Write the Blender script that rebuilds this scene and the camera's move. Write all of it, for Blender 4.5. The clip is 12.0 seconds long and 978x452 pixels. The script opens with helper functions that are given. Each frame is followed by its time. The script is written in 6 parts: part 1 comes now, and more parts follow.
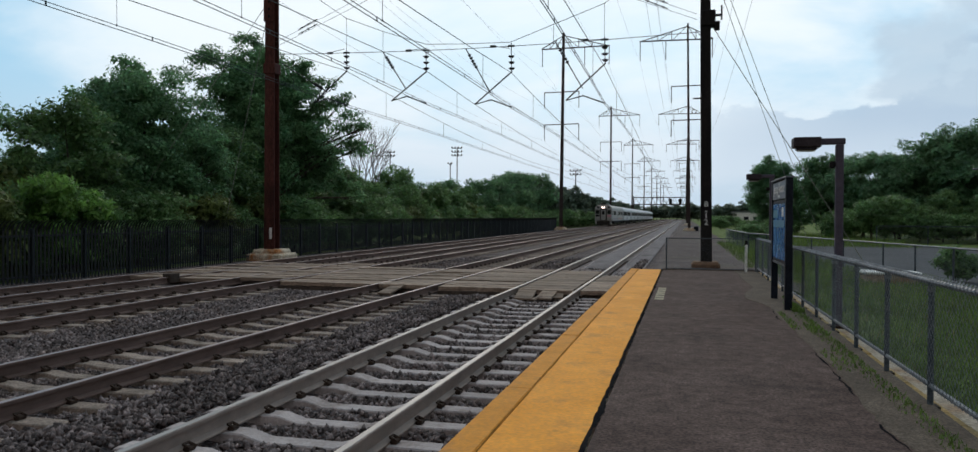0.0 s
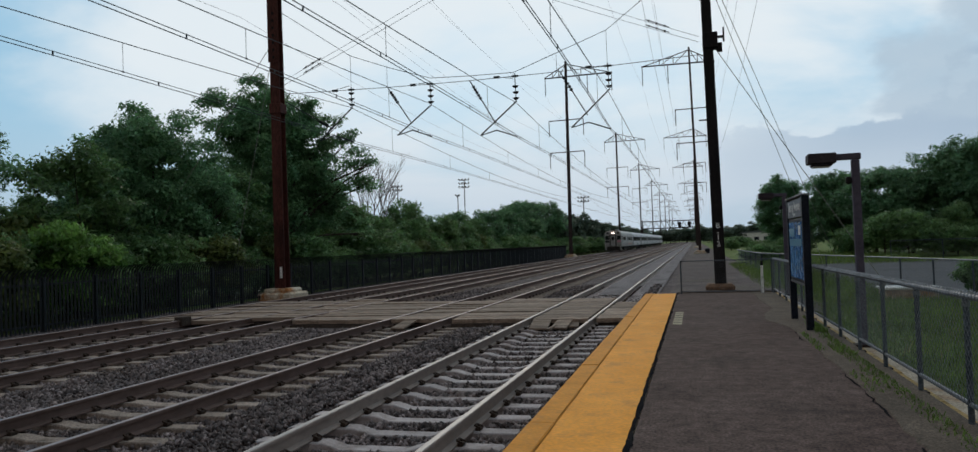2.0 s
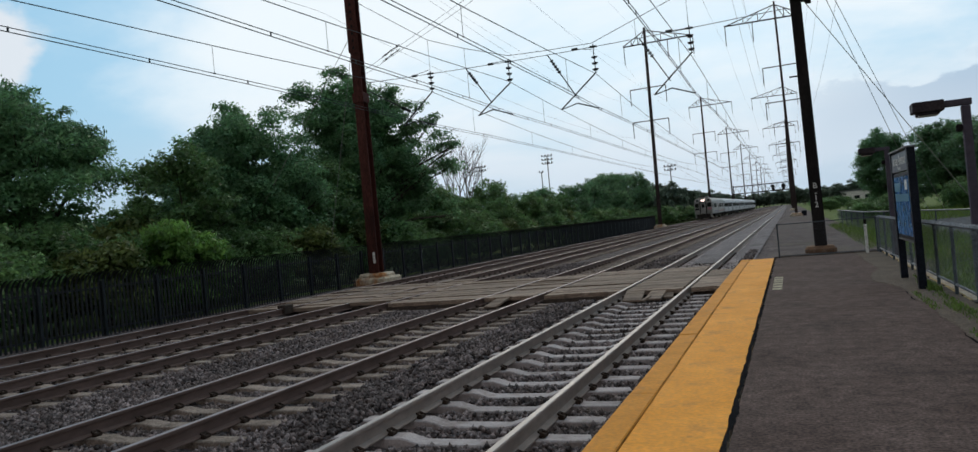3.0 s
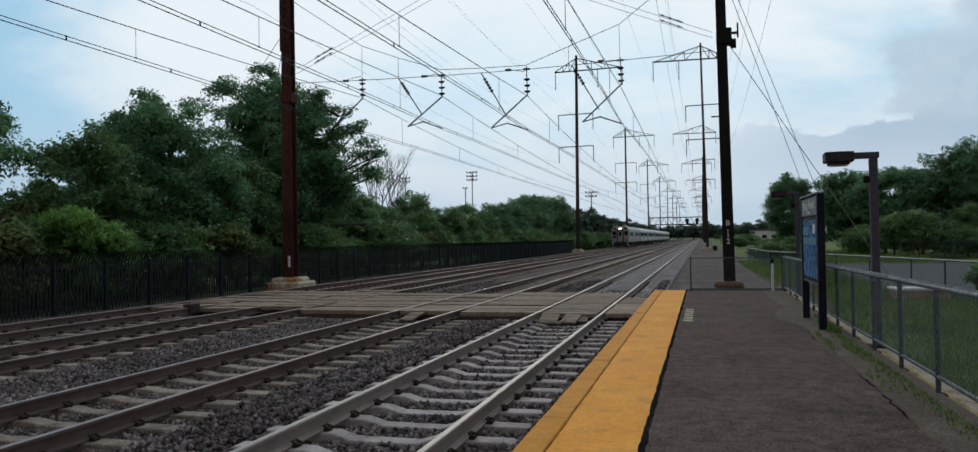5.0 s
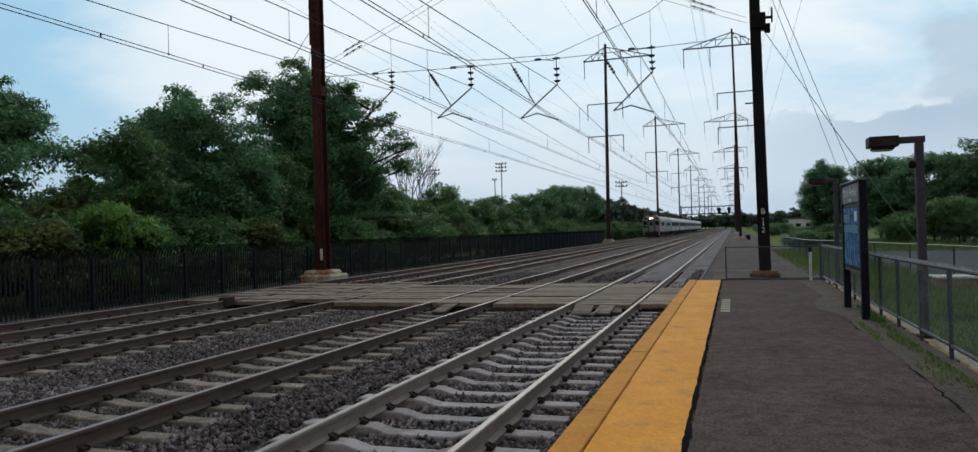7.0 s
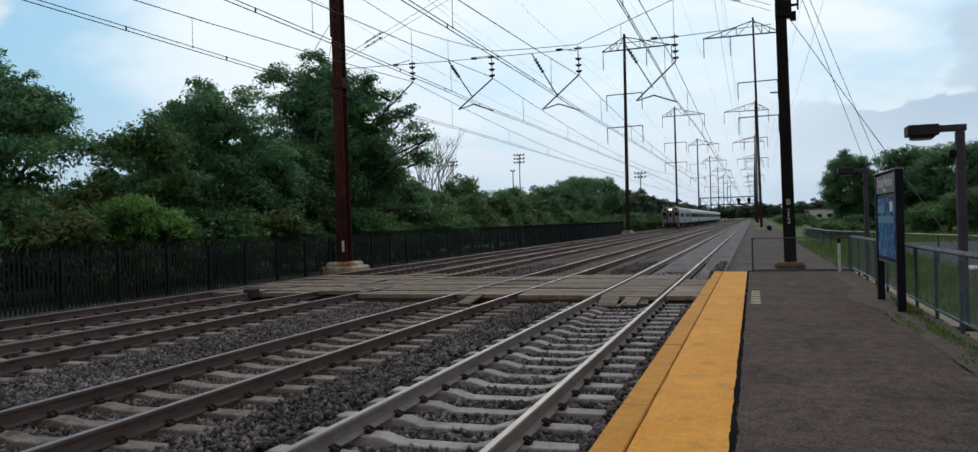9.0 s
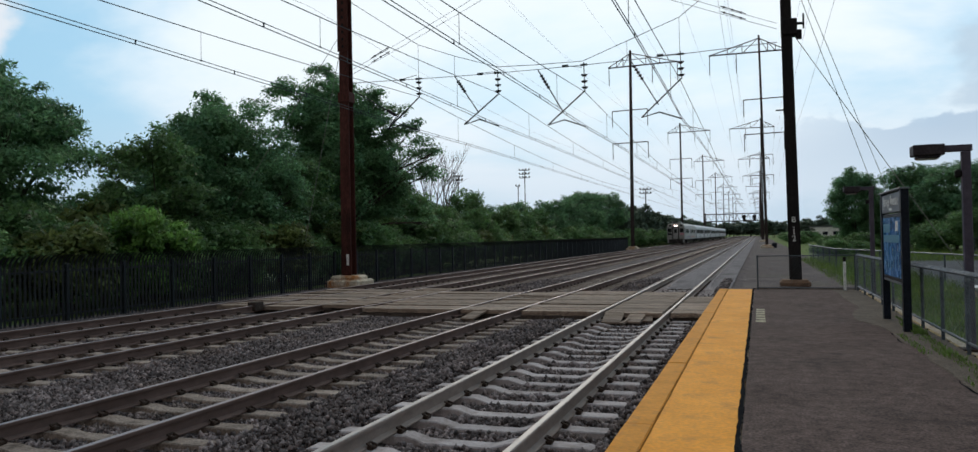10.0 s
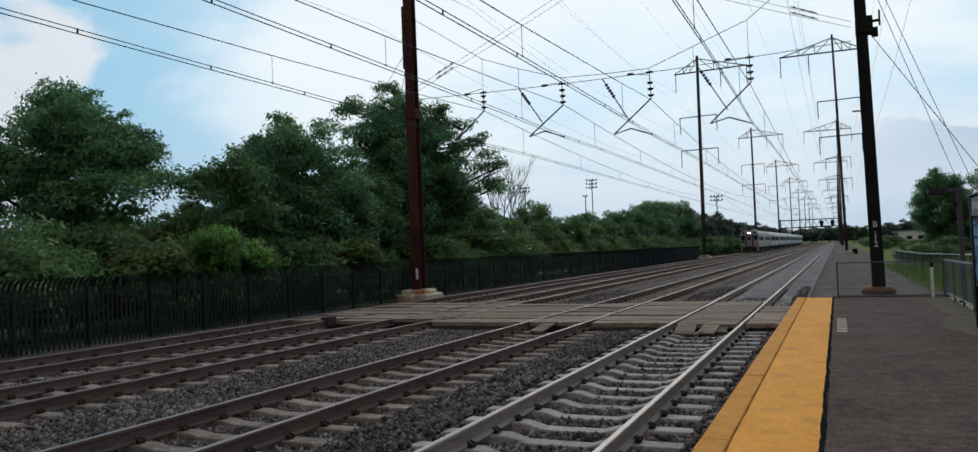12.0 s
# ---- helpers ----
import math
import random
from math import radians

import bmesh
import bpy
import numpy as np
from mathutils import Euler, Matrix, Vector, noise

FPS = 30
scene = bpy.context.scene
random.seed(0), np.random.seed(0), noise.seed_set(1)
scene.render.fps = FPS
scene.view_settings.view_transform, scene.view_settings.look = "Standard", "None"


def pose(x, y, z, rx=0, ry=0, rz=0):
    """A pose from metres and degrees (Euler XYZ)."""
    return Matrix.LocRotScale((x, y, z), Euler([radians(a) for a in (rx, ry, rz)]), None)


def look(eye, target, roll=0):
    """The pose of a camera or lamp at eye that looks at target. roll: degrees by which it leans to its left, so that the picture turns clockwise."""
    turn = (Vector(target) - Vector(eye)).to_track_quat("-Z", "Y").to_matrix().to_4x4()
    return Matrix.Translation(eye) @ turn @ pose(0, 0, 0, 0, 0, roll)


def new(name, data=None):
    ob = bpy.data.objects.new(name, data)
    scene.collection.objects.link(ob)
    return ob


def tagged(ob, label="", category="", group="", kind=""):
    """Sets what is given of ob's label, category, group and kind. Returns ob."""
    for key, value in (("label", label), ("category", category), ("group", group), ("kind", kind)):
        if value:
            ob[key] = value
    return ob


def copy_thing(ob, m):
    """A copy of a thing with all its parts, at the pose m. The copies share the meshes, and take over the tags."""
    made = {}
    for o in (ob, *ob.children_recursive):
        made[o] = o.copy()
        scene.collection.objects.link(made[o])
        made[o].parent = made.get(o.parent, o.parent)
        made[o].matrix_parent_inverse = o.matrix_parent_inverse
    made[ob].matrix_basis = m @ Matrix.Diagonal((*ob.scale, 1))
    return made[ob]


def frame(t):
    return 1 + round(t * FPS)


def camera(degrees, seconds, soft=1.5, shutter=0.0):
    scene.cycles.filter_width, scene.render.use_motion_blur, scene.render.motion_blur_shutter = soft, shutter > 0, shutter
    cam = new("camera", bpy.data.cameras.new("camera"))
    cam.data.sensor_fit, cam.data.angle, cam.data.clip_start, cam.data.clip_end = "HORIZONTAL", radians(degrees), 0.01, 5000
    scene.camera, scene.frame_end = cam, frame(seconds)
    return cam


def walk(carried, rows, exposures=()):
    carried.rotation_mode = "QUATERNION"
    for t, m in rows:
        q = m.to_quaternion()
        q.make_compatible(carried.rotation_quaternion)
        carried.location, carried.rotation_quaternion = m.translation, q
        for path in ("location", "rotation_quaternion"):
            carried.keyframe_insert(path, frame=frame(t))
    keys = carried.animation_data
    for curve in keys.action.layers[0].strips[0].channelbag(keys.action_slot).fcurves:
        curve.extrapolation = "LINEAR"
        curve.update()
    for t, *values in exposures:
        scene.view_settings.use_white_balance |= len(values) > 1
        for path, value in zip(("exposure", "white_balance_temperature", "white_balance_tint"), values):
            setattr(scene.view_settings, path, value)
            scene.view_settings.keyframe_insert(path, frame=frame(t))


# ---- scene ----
cam = camera(65.06, 12.0, soft=1.4)
PATH = [
    (0.0, pose(0.225, -0.162, 1.487, 89.268, -0.269, 14.341)),
    (0.5, pose(0.205, -0.007, 1.490, 86.189, -0.856, 15.458)),
    (1.0, pose(0.130, -0.012, 1.508, 88.896, 0.617, 14.777)),
    (1.5, pose(0.115, -0.039, 1.502, 91.414, 0.919, 14.809)),
    (2.0, pose(0.142, -0.026, 1.488, 91.557, 2.012, 15.033)),
    (2.5, pose(0.118, -0.084, 1.487, 91.307, 4.529, 20.570)),
    (3.0, pose(0.111, -0.036, 1.474, 90.277, 5.240, 21.514)),
    (3.5, pose(0.124, 0.031, 1.476, 90.563, 1.655, 17.272)),
    (5.5, pose(0.000, 0.000, 1.486, 91.317, 0.986, 15.040)),
    (6.0, pose(-0.033, 0.010, 1.475, 91.643, 1.004, 14.452)),
    (6.5, pose(-0.026, 0.106, 1.480, 90.409, 1.513, 17.727)),
    (8.5, pose(-0.164, 0.020, 1.484, 90.723, 1.447, 17.715)),
    (9.0, pose(-0.223, 0.123, 1.487, 89.858, 1.630, 19.029)),
    (9.5, pose(-0.235, 0.128, 1.501, 90.325, 1.137, 20.841)),
    (10.0, pose(-0.216, 0.114, 1.507, 90.946, 1.113, 19.386)),
    (10.5, pose(-0.206, 0.143, 1.511, 91.932, -0.351, 18.149)),
    (11.0, pose(-0.226, 0.139, 1.511, 92.391, 1.399, 21.006)),
    (11.5, pose(-0.223, 0.164, 1.517, 91.894, 1.410, 22.048)),
    (12.0, pose(-0.214, 0.149, 1.517, 91.990, 2.222, 24.471)),
]
EXPOSURES = ((0.0, 0.05), (0.5, 0.2), (1.0, 0.38), (1.5, -0.14), (2.0, -0.18), (2.5, -0.08), (3.0, 0.0), (3.5, 0.0), (5.5, -0.12), (6.0, -0.02), (6.5, -0.06),
             (8.5, 0.0), (9.0, 0.04), (9.5, 0.08), (10.0, 0.06), (10.5, -0.08), (11.0, -0.10), (11.5, -0.06), (12.0, -0.02))
walk(cam, PATH, EXPOSURES)

# ---- sky and sun ----
SUN_ELEV, SUN_AZ = 34.0, 12.0          # degrees; azimuth to the left of the track's direction
world = bpy.data.worlds.new("sky")
scene.world = world
world.use_nodes = True
wn, wl = world.node_tree.nodes, world.node_tree.links
wn.clear()


def wnode(kind, **sets):
    n = wn.new(kind)
    for k, v in sets.items():
        n.inputs[k].default_value = v
    return n


w_out = wnode("ShaderNodeOutputWorld")
w_bg = wnode("ShaderNodeBackground", Strength=1.0)
w_sky = wn.new("ShaderNodeTexSky")
w_sky.sky_type = "NISHITA"
w_sky.sun_disc = False
w_sky.sun_elevation = radians(SUN_ELEV)
w_sky.sun_rotation = radians(-SUN_AZ)
w_sky.dust_density = 2.0
w_sky.ozone_density = 1.5
w_tc = wn.new("ShaderNodeTexCoord")
w_sep = wn.new("ShaderNodeSeparateXYZ")
wl.new(w_tc.outputs["Generated"], w_sep.inputs[0])
# flatten directions on a cloud layer
w_add = wn.new("ShaderNodeMath"); w_add.operation = "ADD"; w_add.inputs[1].default_value = 0.22
wl.new(w_sep.outputs["Z"], w_add.inputs[0])
w_max = wn.new("ShaderNodeMath"); w_max.operation = "MAXIMUM"; w_max.inputs[1].default_value = 0.05
wl.new(w_add.outputs[0], w_max.inputs[0])
w_dx = wn.new("ShaderNodeMath"); w_dx.operation = "DIVIDE"
w_dy = wn.new("ShaderNodeMath"); w_dy.operation = "DIVIDE"
wl.new(w_sep.outputs["X"], w_dx.inputs[0]); wl.new(w_max.outputs[0], w_dx.inputs[1])
wl.new(w_sep.outputs["Y"], w_dy.inputs[0]); wl.new(w_max.outputs[0], w_dy.inputs[1])
w_com = wn.new("ShaderNodeCombineXYZ")
wl.new(w_dx.outputs[0], w_com.inputs[0]); wl.new(w_dy.outputs[0], w_com.inputs[1])


def cloud_layer(scale, detail, offset, low, high):
    m = wn.new("ShaderNodeMapping"); m.inputs["Location"].default_value = offset
    wl.new(w_com.outputs[0], m.inputs[0])
    n = wnode("ShaderNodeTexNoise", Scale=scale, Detail=detail, Roughness=0.55, Distortion=0.3)
    wl.new(m.outputs[0], n.inputs["Vector"])
    r = wn.new("ShaderNodeMapRange"); r.interpolation_type = "SMOOTHSTEP"
    r.inputs["From Min"].default_value = low; r.inputs["From Max"].default_value = high
    wl.new(n.outputs["Fac"], r.inputs["Value"])
    return r.outputs[0]


def heap_noise(stretch, offset, low, high):
    """Billows of heaped clouds, seen from the side."""
    m = wn.new("ShaderNodeMapping"); m.inputs["Location"].default_value = offset; m.inputs["Scale"].default_value = stretch
    wl.new(w_tc.outputs["Generated"], m.inputs[0])
    n = wnode("ShaderNodeTexNoise", Scale=1.0, Detail=9.0, Roughness=0.5, Distortion=0.15)
    wl.new(m.outputs[0], n.inputs["Vector"])
    r = wn.new("ShaderNodeMapRange")
    r.inputs["From Min"].default_value = low; r.inputs["From Max"].default_value = high
    wl.new(n.outputs["Fac"], r.inputs["Value"])
    return r.outputs[0]


def wmix(fac, a, b):
    m = wn.new("ShaderNodeMix"); m.data_type = "RGBA"
    if isinstance(fac, float):
        m.inputs[0].default_value = fac
    else:
        wl.new(fac, m.inputs[0])
    for sock, v in ((m.inputs[6], a), (m.inputs[7], b)):
        if isinstance(v, tuple):
            sock.default_value = (*v, 1)
        else:
            wl.new(v, sock)
    return m.outputs[2]


w_dim = wn.new("ShaderNodeVectorMath"); w_dim.operation = "SCALE"; w_dim.inputs["Scale"].default_value = 0.11
wl.new(w_sky.outputs[0], w_dim.inputs[0])
blue = wmix(0.85, w_dim.outputs[0], (0.30, 0.56, 0.755))
w_dot = wn.new("ShaderNodeVectorMath"); w_dot.operation = "DOT_PRODUCT"
w_dot.inputs[1].default_value = (-math.sin(radians(SUN_AZ)) * math.cos(radians(SUN_ELEV)), math.cos(radians(SUN_AZ)) * math.cos(radians(SUN_ELEV)), math.sin(radians(SUN_ELEV)))
wl.new(w_tc.outputs["Generated"], w_dot.inputs[0])
wisps = cloud_layer(0.9, 6.0, (3.1, 1.7, 0.0), 0.25, 0.75)
w_sum = wn.new("ShaderNodeMath"); w_sum.operation = "MULTIPLY_ADD"; w_sum.inputs[1].default_value = 0.20
w_axis = wn.new("ShaderNodeVectorMath"); w_axis.operation = "DOT_PRODUCT"
w_axis.inputs[1].default_value = (-0.135, 0.855, 0.50)        # the middle of the bright veil
wl.new(w_tc.outputs["Generated"], w_axis.inputs[0])
wl.new(wisps, w_sum.inputs[0]); wl.new(w_axis.outputs["Value"], w_sum.inputs[2])
w_veil = wn.new("ShaderNodeMapRange"); w_veil.interpolation_type = "SMOOTHSTEP"
w_veil.inputs["From Min"].default_value = 0.885; w_veil.inputs["From Max"].default_value = 1.035
wl.new(w_sum.outputs[0], w_veil.inputs["Value"])
veil = w_veil.outputs[0]
sheet = wmix(veil, blue, (0.775, 0.85, 0.90))
# behind the sun's side the deck is an even warm grey
w_back = wn.new("ShaderNodeMapRange"); w_back.interpolation_type = "SMOOTHSTEP"
for key, val in (("From Min", 0.15), ("From Max", 0.60), ("To Min", 0.9), ("To Max", 0.0)):
    w_back.inputs[key].default_value = val
wl.new(w_dot.outputs["Value"], w_back.inputs["Value"])
sheet = wmix(w_back.outputs[0], sheet, (0.685, 0.645, 0.63))
# low heaped clouds, seen only well away from the zenith
heap = heap_noise((10.0, 10.0, 17.0), (1.3, 4.6, 0.4), 0.34, 0.66)
w_top = wn.new("ShaderNodeMath"); w_top.operation = "MULTIPLY_ADD"; w_top.inputs[1].default_value = -0.10
wl.new(heap, w_top.inputs[0]); wl.new(w_sep.outputs["Z"], w_top.inputs[2])
w_far = wn.new("ShaderNodeMapRange"); w_far.interpolation_type = "SMOOTHSTEP"
for key, val in (("From Min", 0.81), ("From Max", 0.90), ("To Min", 1.0), ("To Max", 0.15)):
    w_far.inputs[key].default_value = val
wl.new(w_dot.outputs["Value"], w_far.inputs["Value"])
w_low = wn.new("ShaderNodeMapRange"); w_low.interpolation_type = "SMOOTHSTEP"
for key, val in (("From Min", 0.092), ("From Max", 0.109), ("To Min", 0.85), ("To Max", 0.0)):
    w_low.inputs[key].default_value = val
wl.new(w_top.outputs[0], w_low.inputs["Value"])
w_hp = wn.new("ShaderNodeMath"); w_hp.operation = "MULTIPLY"
wl.new(w_far.outputs[0], w_hp.inputs[0]); wl.new(w_low.outputs[0], w_hp.inputs[1])
# they stand only to the right of the line; a white one stands far to the left
w_side = wn.new("ShaderNodeMapRange"); w_side.interpolation_type = "SMOOTHSTEP"
w_side.inputs["From Min"].default_value = -0.03; w_side.inputs["From Max"].default_value = 0.06
wl.new(w_sep.outputs["X"], w_side.inputs["Value"])
w_hr = wn.new("ShaderNodeMath"); w_hr.operation = "MULTIPLY"
w_foot = wn.new("ShaderNodeMapRange"); w_foot.interpolation_type = "SMOOTHSTEP"
for key, val in (("From Min", 0.04), ("From Max", 0.12), ("To Min", 0.35), ("To Max", 1.0)):
    w_foot.inputs[key].default_value = val
wl.new(w_sep.outputs["Z"], w_foot.inputs["Value"])
w_hf = wn.new("ShaderNodeMath"); w_hf.operation = "MULTIPLY"
wl.new(w_hp.outputs[0], w_hf.inputs[0]); wl.new(w_foot.outputs[0], w_hf.inputs[1])
wl.new(w_hf.outputs[0], w_hr.inputs[0]); wl.new(w_side.outputs[0], w_hr.inputs[1])
sky_col = wmix(w_hr.outputs[0], sheet, (0.33, 0.455, 0.60))


def lone_cloud(below, left, up, reach, col, offset):
    """One ragged cloud round a direction, given in degrees left of the line and above the horizon."""
    dl = wn.new("ShaderNodeVectorMath"); dl.operation = "DOT_PRODUCT"
    dl.inputs[1].default_value = (-math.sin(radians(left)) * math.cos(radians(up)), math.cos(radians(left)) * math.cos(radians(up)), math.sin(radians(up)))
    wl.new(w_tc.outputs["Generated"], dl.inputs[0])
    ls = wn.new("ShaderNodeMath"); ls.operation = "MULTIPLY_ADD"; ls.inputs[1].default_value = 0.024
    wl.new(heap_noise((6.0, 6.0, 11.0), offset, 0.3, 0.7), ls.inputs[0]); wl.new(dl.outputs["Value"], ls.inputs[2])
    lc = wn.new("ShaderNodeMapRange"); lc.interpolation_type = "SMOOTHSTEP"
    for key, val in (("From Min", reach), ("From Max", reach + 0.008), ("To Min", 0.0), ("To Max", 0.85)):
        lc.inputs[key].default_value = val
    wl.new(ls.outputs[0], lc.inputs["Value"])
    return wmix(lc.outputs[0], below, col)


sky_col = lone_cloud(sky_col, 62.0, 8.5, 0.994, (0.74, 0.77, 0.81), (7.7, 2.9, 0.0))
sky_col = lone_cloud(sky_col, -20.0, 13.5, 1.004, (0.45, 0.57, 0.68), (3.1, 5.2, 1.0))
w_hz = wn.new("ShaderNodeMapRange"); w_hz.interpolation_type = "SMOOTHSTEP"
w_hz.inputs["From Min"].default_value = 0.0; w_hz.inputs["From Max"].default_value = 0.21
w_hz.inputs["To Min"].default_value = 0.75; w_hz.inputs["To Max"].default_value = 0.0
wl.new(w_sep.outputs["Z"], w_hz.inputs["Value"])
sky_col = wmix(w_hz.outputs[0], sky_col, (0.50, 0.60, 0.71))
# the cloud deck is brightest towards the veiled sun and dims away from it
w_glow = wn.new("ShaderNodeMapRange"); w_glow.interpolation_type = "SMOOTHSTEP"
for key, val in (("From Min", -0.2), ("From Max", 0.9), ("To Min", 0.58), ("To Max", 1.12)):
    w_glow.inputs[key].default_value = val
wl.new(w_dot.outputs["Value"], w_glow.inputs["Value"])
w_lit = wn.new("ShaderNodeVectorMath"); w_lit.operation = "SCALE"
wl.new(sky_col, w_lit.inputs[0]); wl.new(w_glow.outputs[0], w_lit.inputs["Scale"])
wl.new(w_lit.outputs[0], w_bg.inputs["Color"])
wl.new(w_bg.outputs[0], w_out.inputs[0])

sun_data = bpy.data.lights.new("sun", "SUN")
sun_data.energy, sun_data.angle, sun_data.color = 0.8, radians(25), (1.0, 0.86, 0.70)
sun = new("sun", sun_data)
sun.matrix_basis = look((0, 0, 0), (math.sin(radians(SUN_AZ)) * math.cos(radians(SUN_ELEV)),
                                    -math.cos(radians(SUN_AZ)) * math.cos(radians(SUN_ELEV)), -math.sin(radians(SUN_ELEV))))
sun.location = (0, 0, 60)


# ---- materials ----
def mat(name, a, b, scale=3.0, fine=40.0, rough=0.8, metal=0.0, bump=0.2, dist=0.01, rand=0.0, island=0.0, stretch=(1, 1, 1),
        stain=None, stain_scale=0.6, stain_range=(0.55, 0.72), spec=0.12, fine_amount=0.35, blotch=0.12):
    """Two colours mixed by coarse and fine noise, an optional stain, a fine relief."""
    m = bpy.data.materials.new(name)
    m.use_nodes = True
    ns, ls = m.node_tree.nodes, m.node_tree.links
    bs = ns["Principled BSDF"]
    geo = ns.new("ShaderNodeNewGeometry")
    mp = ns.new("ShaderNodeMapping"); mp.inputs["Scale"].default_value = stretch
    ls.new(geo.outputs["Position"], mp.inputs[0])

    def noise_of(s, det):
        n = ns.new("ShaderNodeTexNoise")
        n.inputs["Scale"].default_value, n.inputs["Detail"].default_value = s, det
        n.inputs["Roughness"].default_value = 0.6
        ls.new(mp.outputs[0], n.inputs["Vector"])
        return n.outputs["Fac"]

    def mix(fac, x, y, blend="MIX"):
        k = ns.new("ShaderNodeMix"); k.data_type = "RGBA"; k.blend_type = blend
        if isinstance(fac, float):
            k.inputs[0].default_value = fac
        else:
            ls.new(fac, k.inputs[0])
        for sock, v in ((k.inputs[6], x), (k.inputs[7], y)):
            if isinstance(v, tuple):
                sock.default_value = (*v, 1)
            else:
                ls.new(v, sock)
        return k.outputs[2]

    def ranged(v, lo, hi, o0=0.0, o1=1.0):
        r = ns.new("ShaderNodeMapRange")
        for k, x in zip(("From Min", "From Max", "To Min", "To Max"), (lo, hi, o0, o1)):
            r.inputs[k].default_value = x
        ls.new(v, r.inputs["Value"])
        return r.outputs[0]

    coarse, small = noise_of(scale, 4.0), noise_of(fine, 3.0)
    col = mix(ranged(coarse, 0.32, 0.68), a, b)
    if stain:
        col = mix(ranged(noise_of(stain_scale, 6.0), *stain_range), col, stain)
    grey = ranged(small, 0.36, 0.64, 1 - fine_amount, 1 + fine_amount)
    col_f = ns.new("ShaderNodeVectorMath"); col_f.operation = "SCALE"
    both = ns.new("ShaderNodeMath"); both.operation = "MULTIPLY"
    ls.new(grey, both.inputs[0]); ls.new(ranged(noise_of(fine * 0.17, 3.0), 0.34, 0.66, 1 - blotch, 1 + blotch), both.inputs[1])
    ls.new(col, col_f.inputs[0]); ls.new(both.outputs[0], col_f.inputs["Scale"])
    col = col_f.outputs[0]
    src = None
    if rand:
        src, amount = ns.new("ShaderNodeObjectInfo").outputs["Random"], rand
    elif island:
        src, amount = geo.outputs["Random Per Island"], island
    if src:
        v2 = ns.new("ShaderNodeVectorMath"); v2.operation = "SCALE"
        ls.new(col, v2.inputs[0]); ls.new(ranged(src, 0, 1, 1 - amount, 1 + amount), v2.inputs["Scale"])
        col = v2.outputs[0]
    ls.new(col, bs.inputs["Base Color"])
    ls.new(ranged(small, 0.3, 0.7, max(0.02, rough - 0.1), min(1, rough + 0.1)), bs.inputs["Roughness"])
    bs.inputs["Metallic"].default_value = metal
    bs.inputs["Specular IOR Level"].default_value = spec
    if bump:
        bp = ns.new("ShaderNodeBump")
        bp.inputs["Strength"].default_value, bp.inputs["Distance"].default_value = bump, dist
        ls.new(small, bp.inputs["Height"])
        ls.new(bp.outputs[0], bs.inputs["Normal"])
    return m


def plain(name, col, rough=0.5, metal=0.0, emit=0.0):
    m = bpy.data.materials.new(name)
    m.use_nodes = True
    bs = m.node_tree.nodes["Principled BSDF"]
    bs.inputs["Base Color"].default_value = (*col, 1)
    bs.inputs["Roughness"].default_value, bs.inputs["Metallic"].default_value = rough, metal
    if emit:
        bs.inputs["Emission Color"].default_value = (*col, 1)
        bs.inputs["Emission Strength"].default_value = emit
    return m


def leaf_mat(name, a, b, trans=0.4, clump=0.0):
    """Leaf surface; with clump, each blade is a spray of leaflets with gaps between them."""
    m = mat(name, a, b, scale=0.35, fine=3.0, rough=0.55, bump=0.0, island=0.42, fine_amount=0.2, spec=0.3, blotch=0.25)
    ns, ls = m.node_tree.nodes, m.node_tree.links
    bs = ns["Principled BSDF"]
    tr = ns.new("ShaderNodeBsdfTranslucent")
    ls.new(bs.inputs["Base Color"].links[0].from_socket, tr.inputs["Color"])
    mx = ns.new("ShaderNodeMixShader"); mx.inputs[0].default_value = trans
    ls.new(bs.outputs[0], mx.inputs[1]); ls.new(tr.outputs[0], mx.inputs[2])
    out = mx.outputs[0]
    if clump:
        pos = ns.new("ShaderNodeNewGeometry")
        vo = ns.new("ShaderNodeTexVoronoi"); vo.inputs["Scale"].default_value = clump
        ls.new(pos.outputs["Position"], vo.inputs["Vector"])
        cut = ns.new("ShaderNodeMath"); cut.operation = "GREATER_THAN"; cut.inputs[1].default_value = 0.52
        ls.new(vo.outputs["Distance"], cut.inputs[0])
        gap = ns.new("ShaderNodeBsdfTransparent")
        m2 = ns.new("ShaderNodeMixShader")
        ls.new(cut.outputs[0], m2.inputs[0]); ls.new(out, m2.inputs[1]); ls.new(gap.outputs[0], m2.inputs[2])
        out = m2.outputs[0]
    ls.new(out, ns["Material Output"].inputs["Surface"])
    return m


M_ASPHALT = mat("platform_asphalt", (0.075, 0.051, 0.044), (0.108, 0.076, 0.066), scale=1.1, fine=40, rough=0.9, bump=0.6, dist=0.008,
                stain=(0.058, 0.042, 0.037), stain_scale=0.8, fine_amount=0.5, spec=0.06, blotch=0.28)
M_ASPHALT_OLD = mat("worn_asphalt", (0.078, 0.060, 0.046), (0.118, 0.092, 0.070), scale=2.0, fine=60, rough=0.95, bump=0.6, dist=0.006, fine_amount=0.5)
M_TAR = mat("tar_seam", (0.012, 0.012, 0.014), (0.022, 0.021, 0.021), scale=6, fine=50, rough=0.9, bump=0.4, spec=0.0)
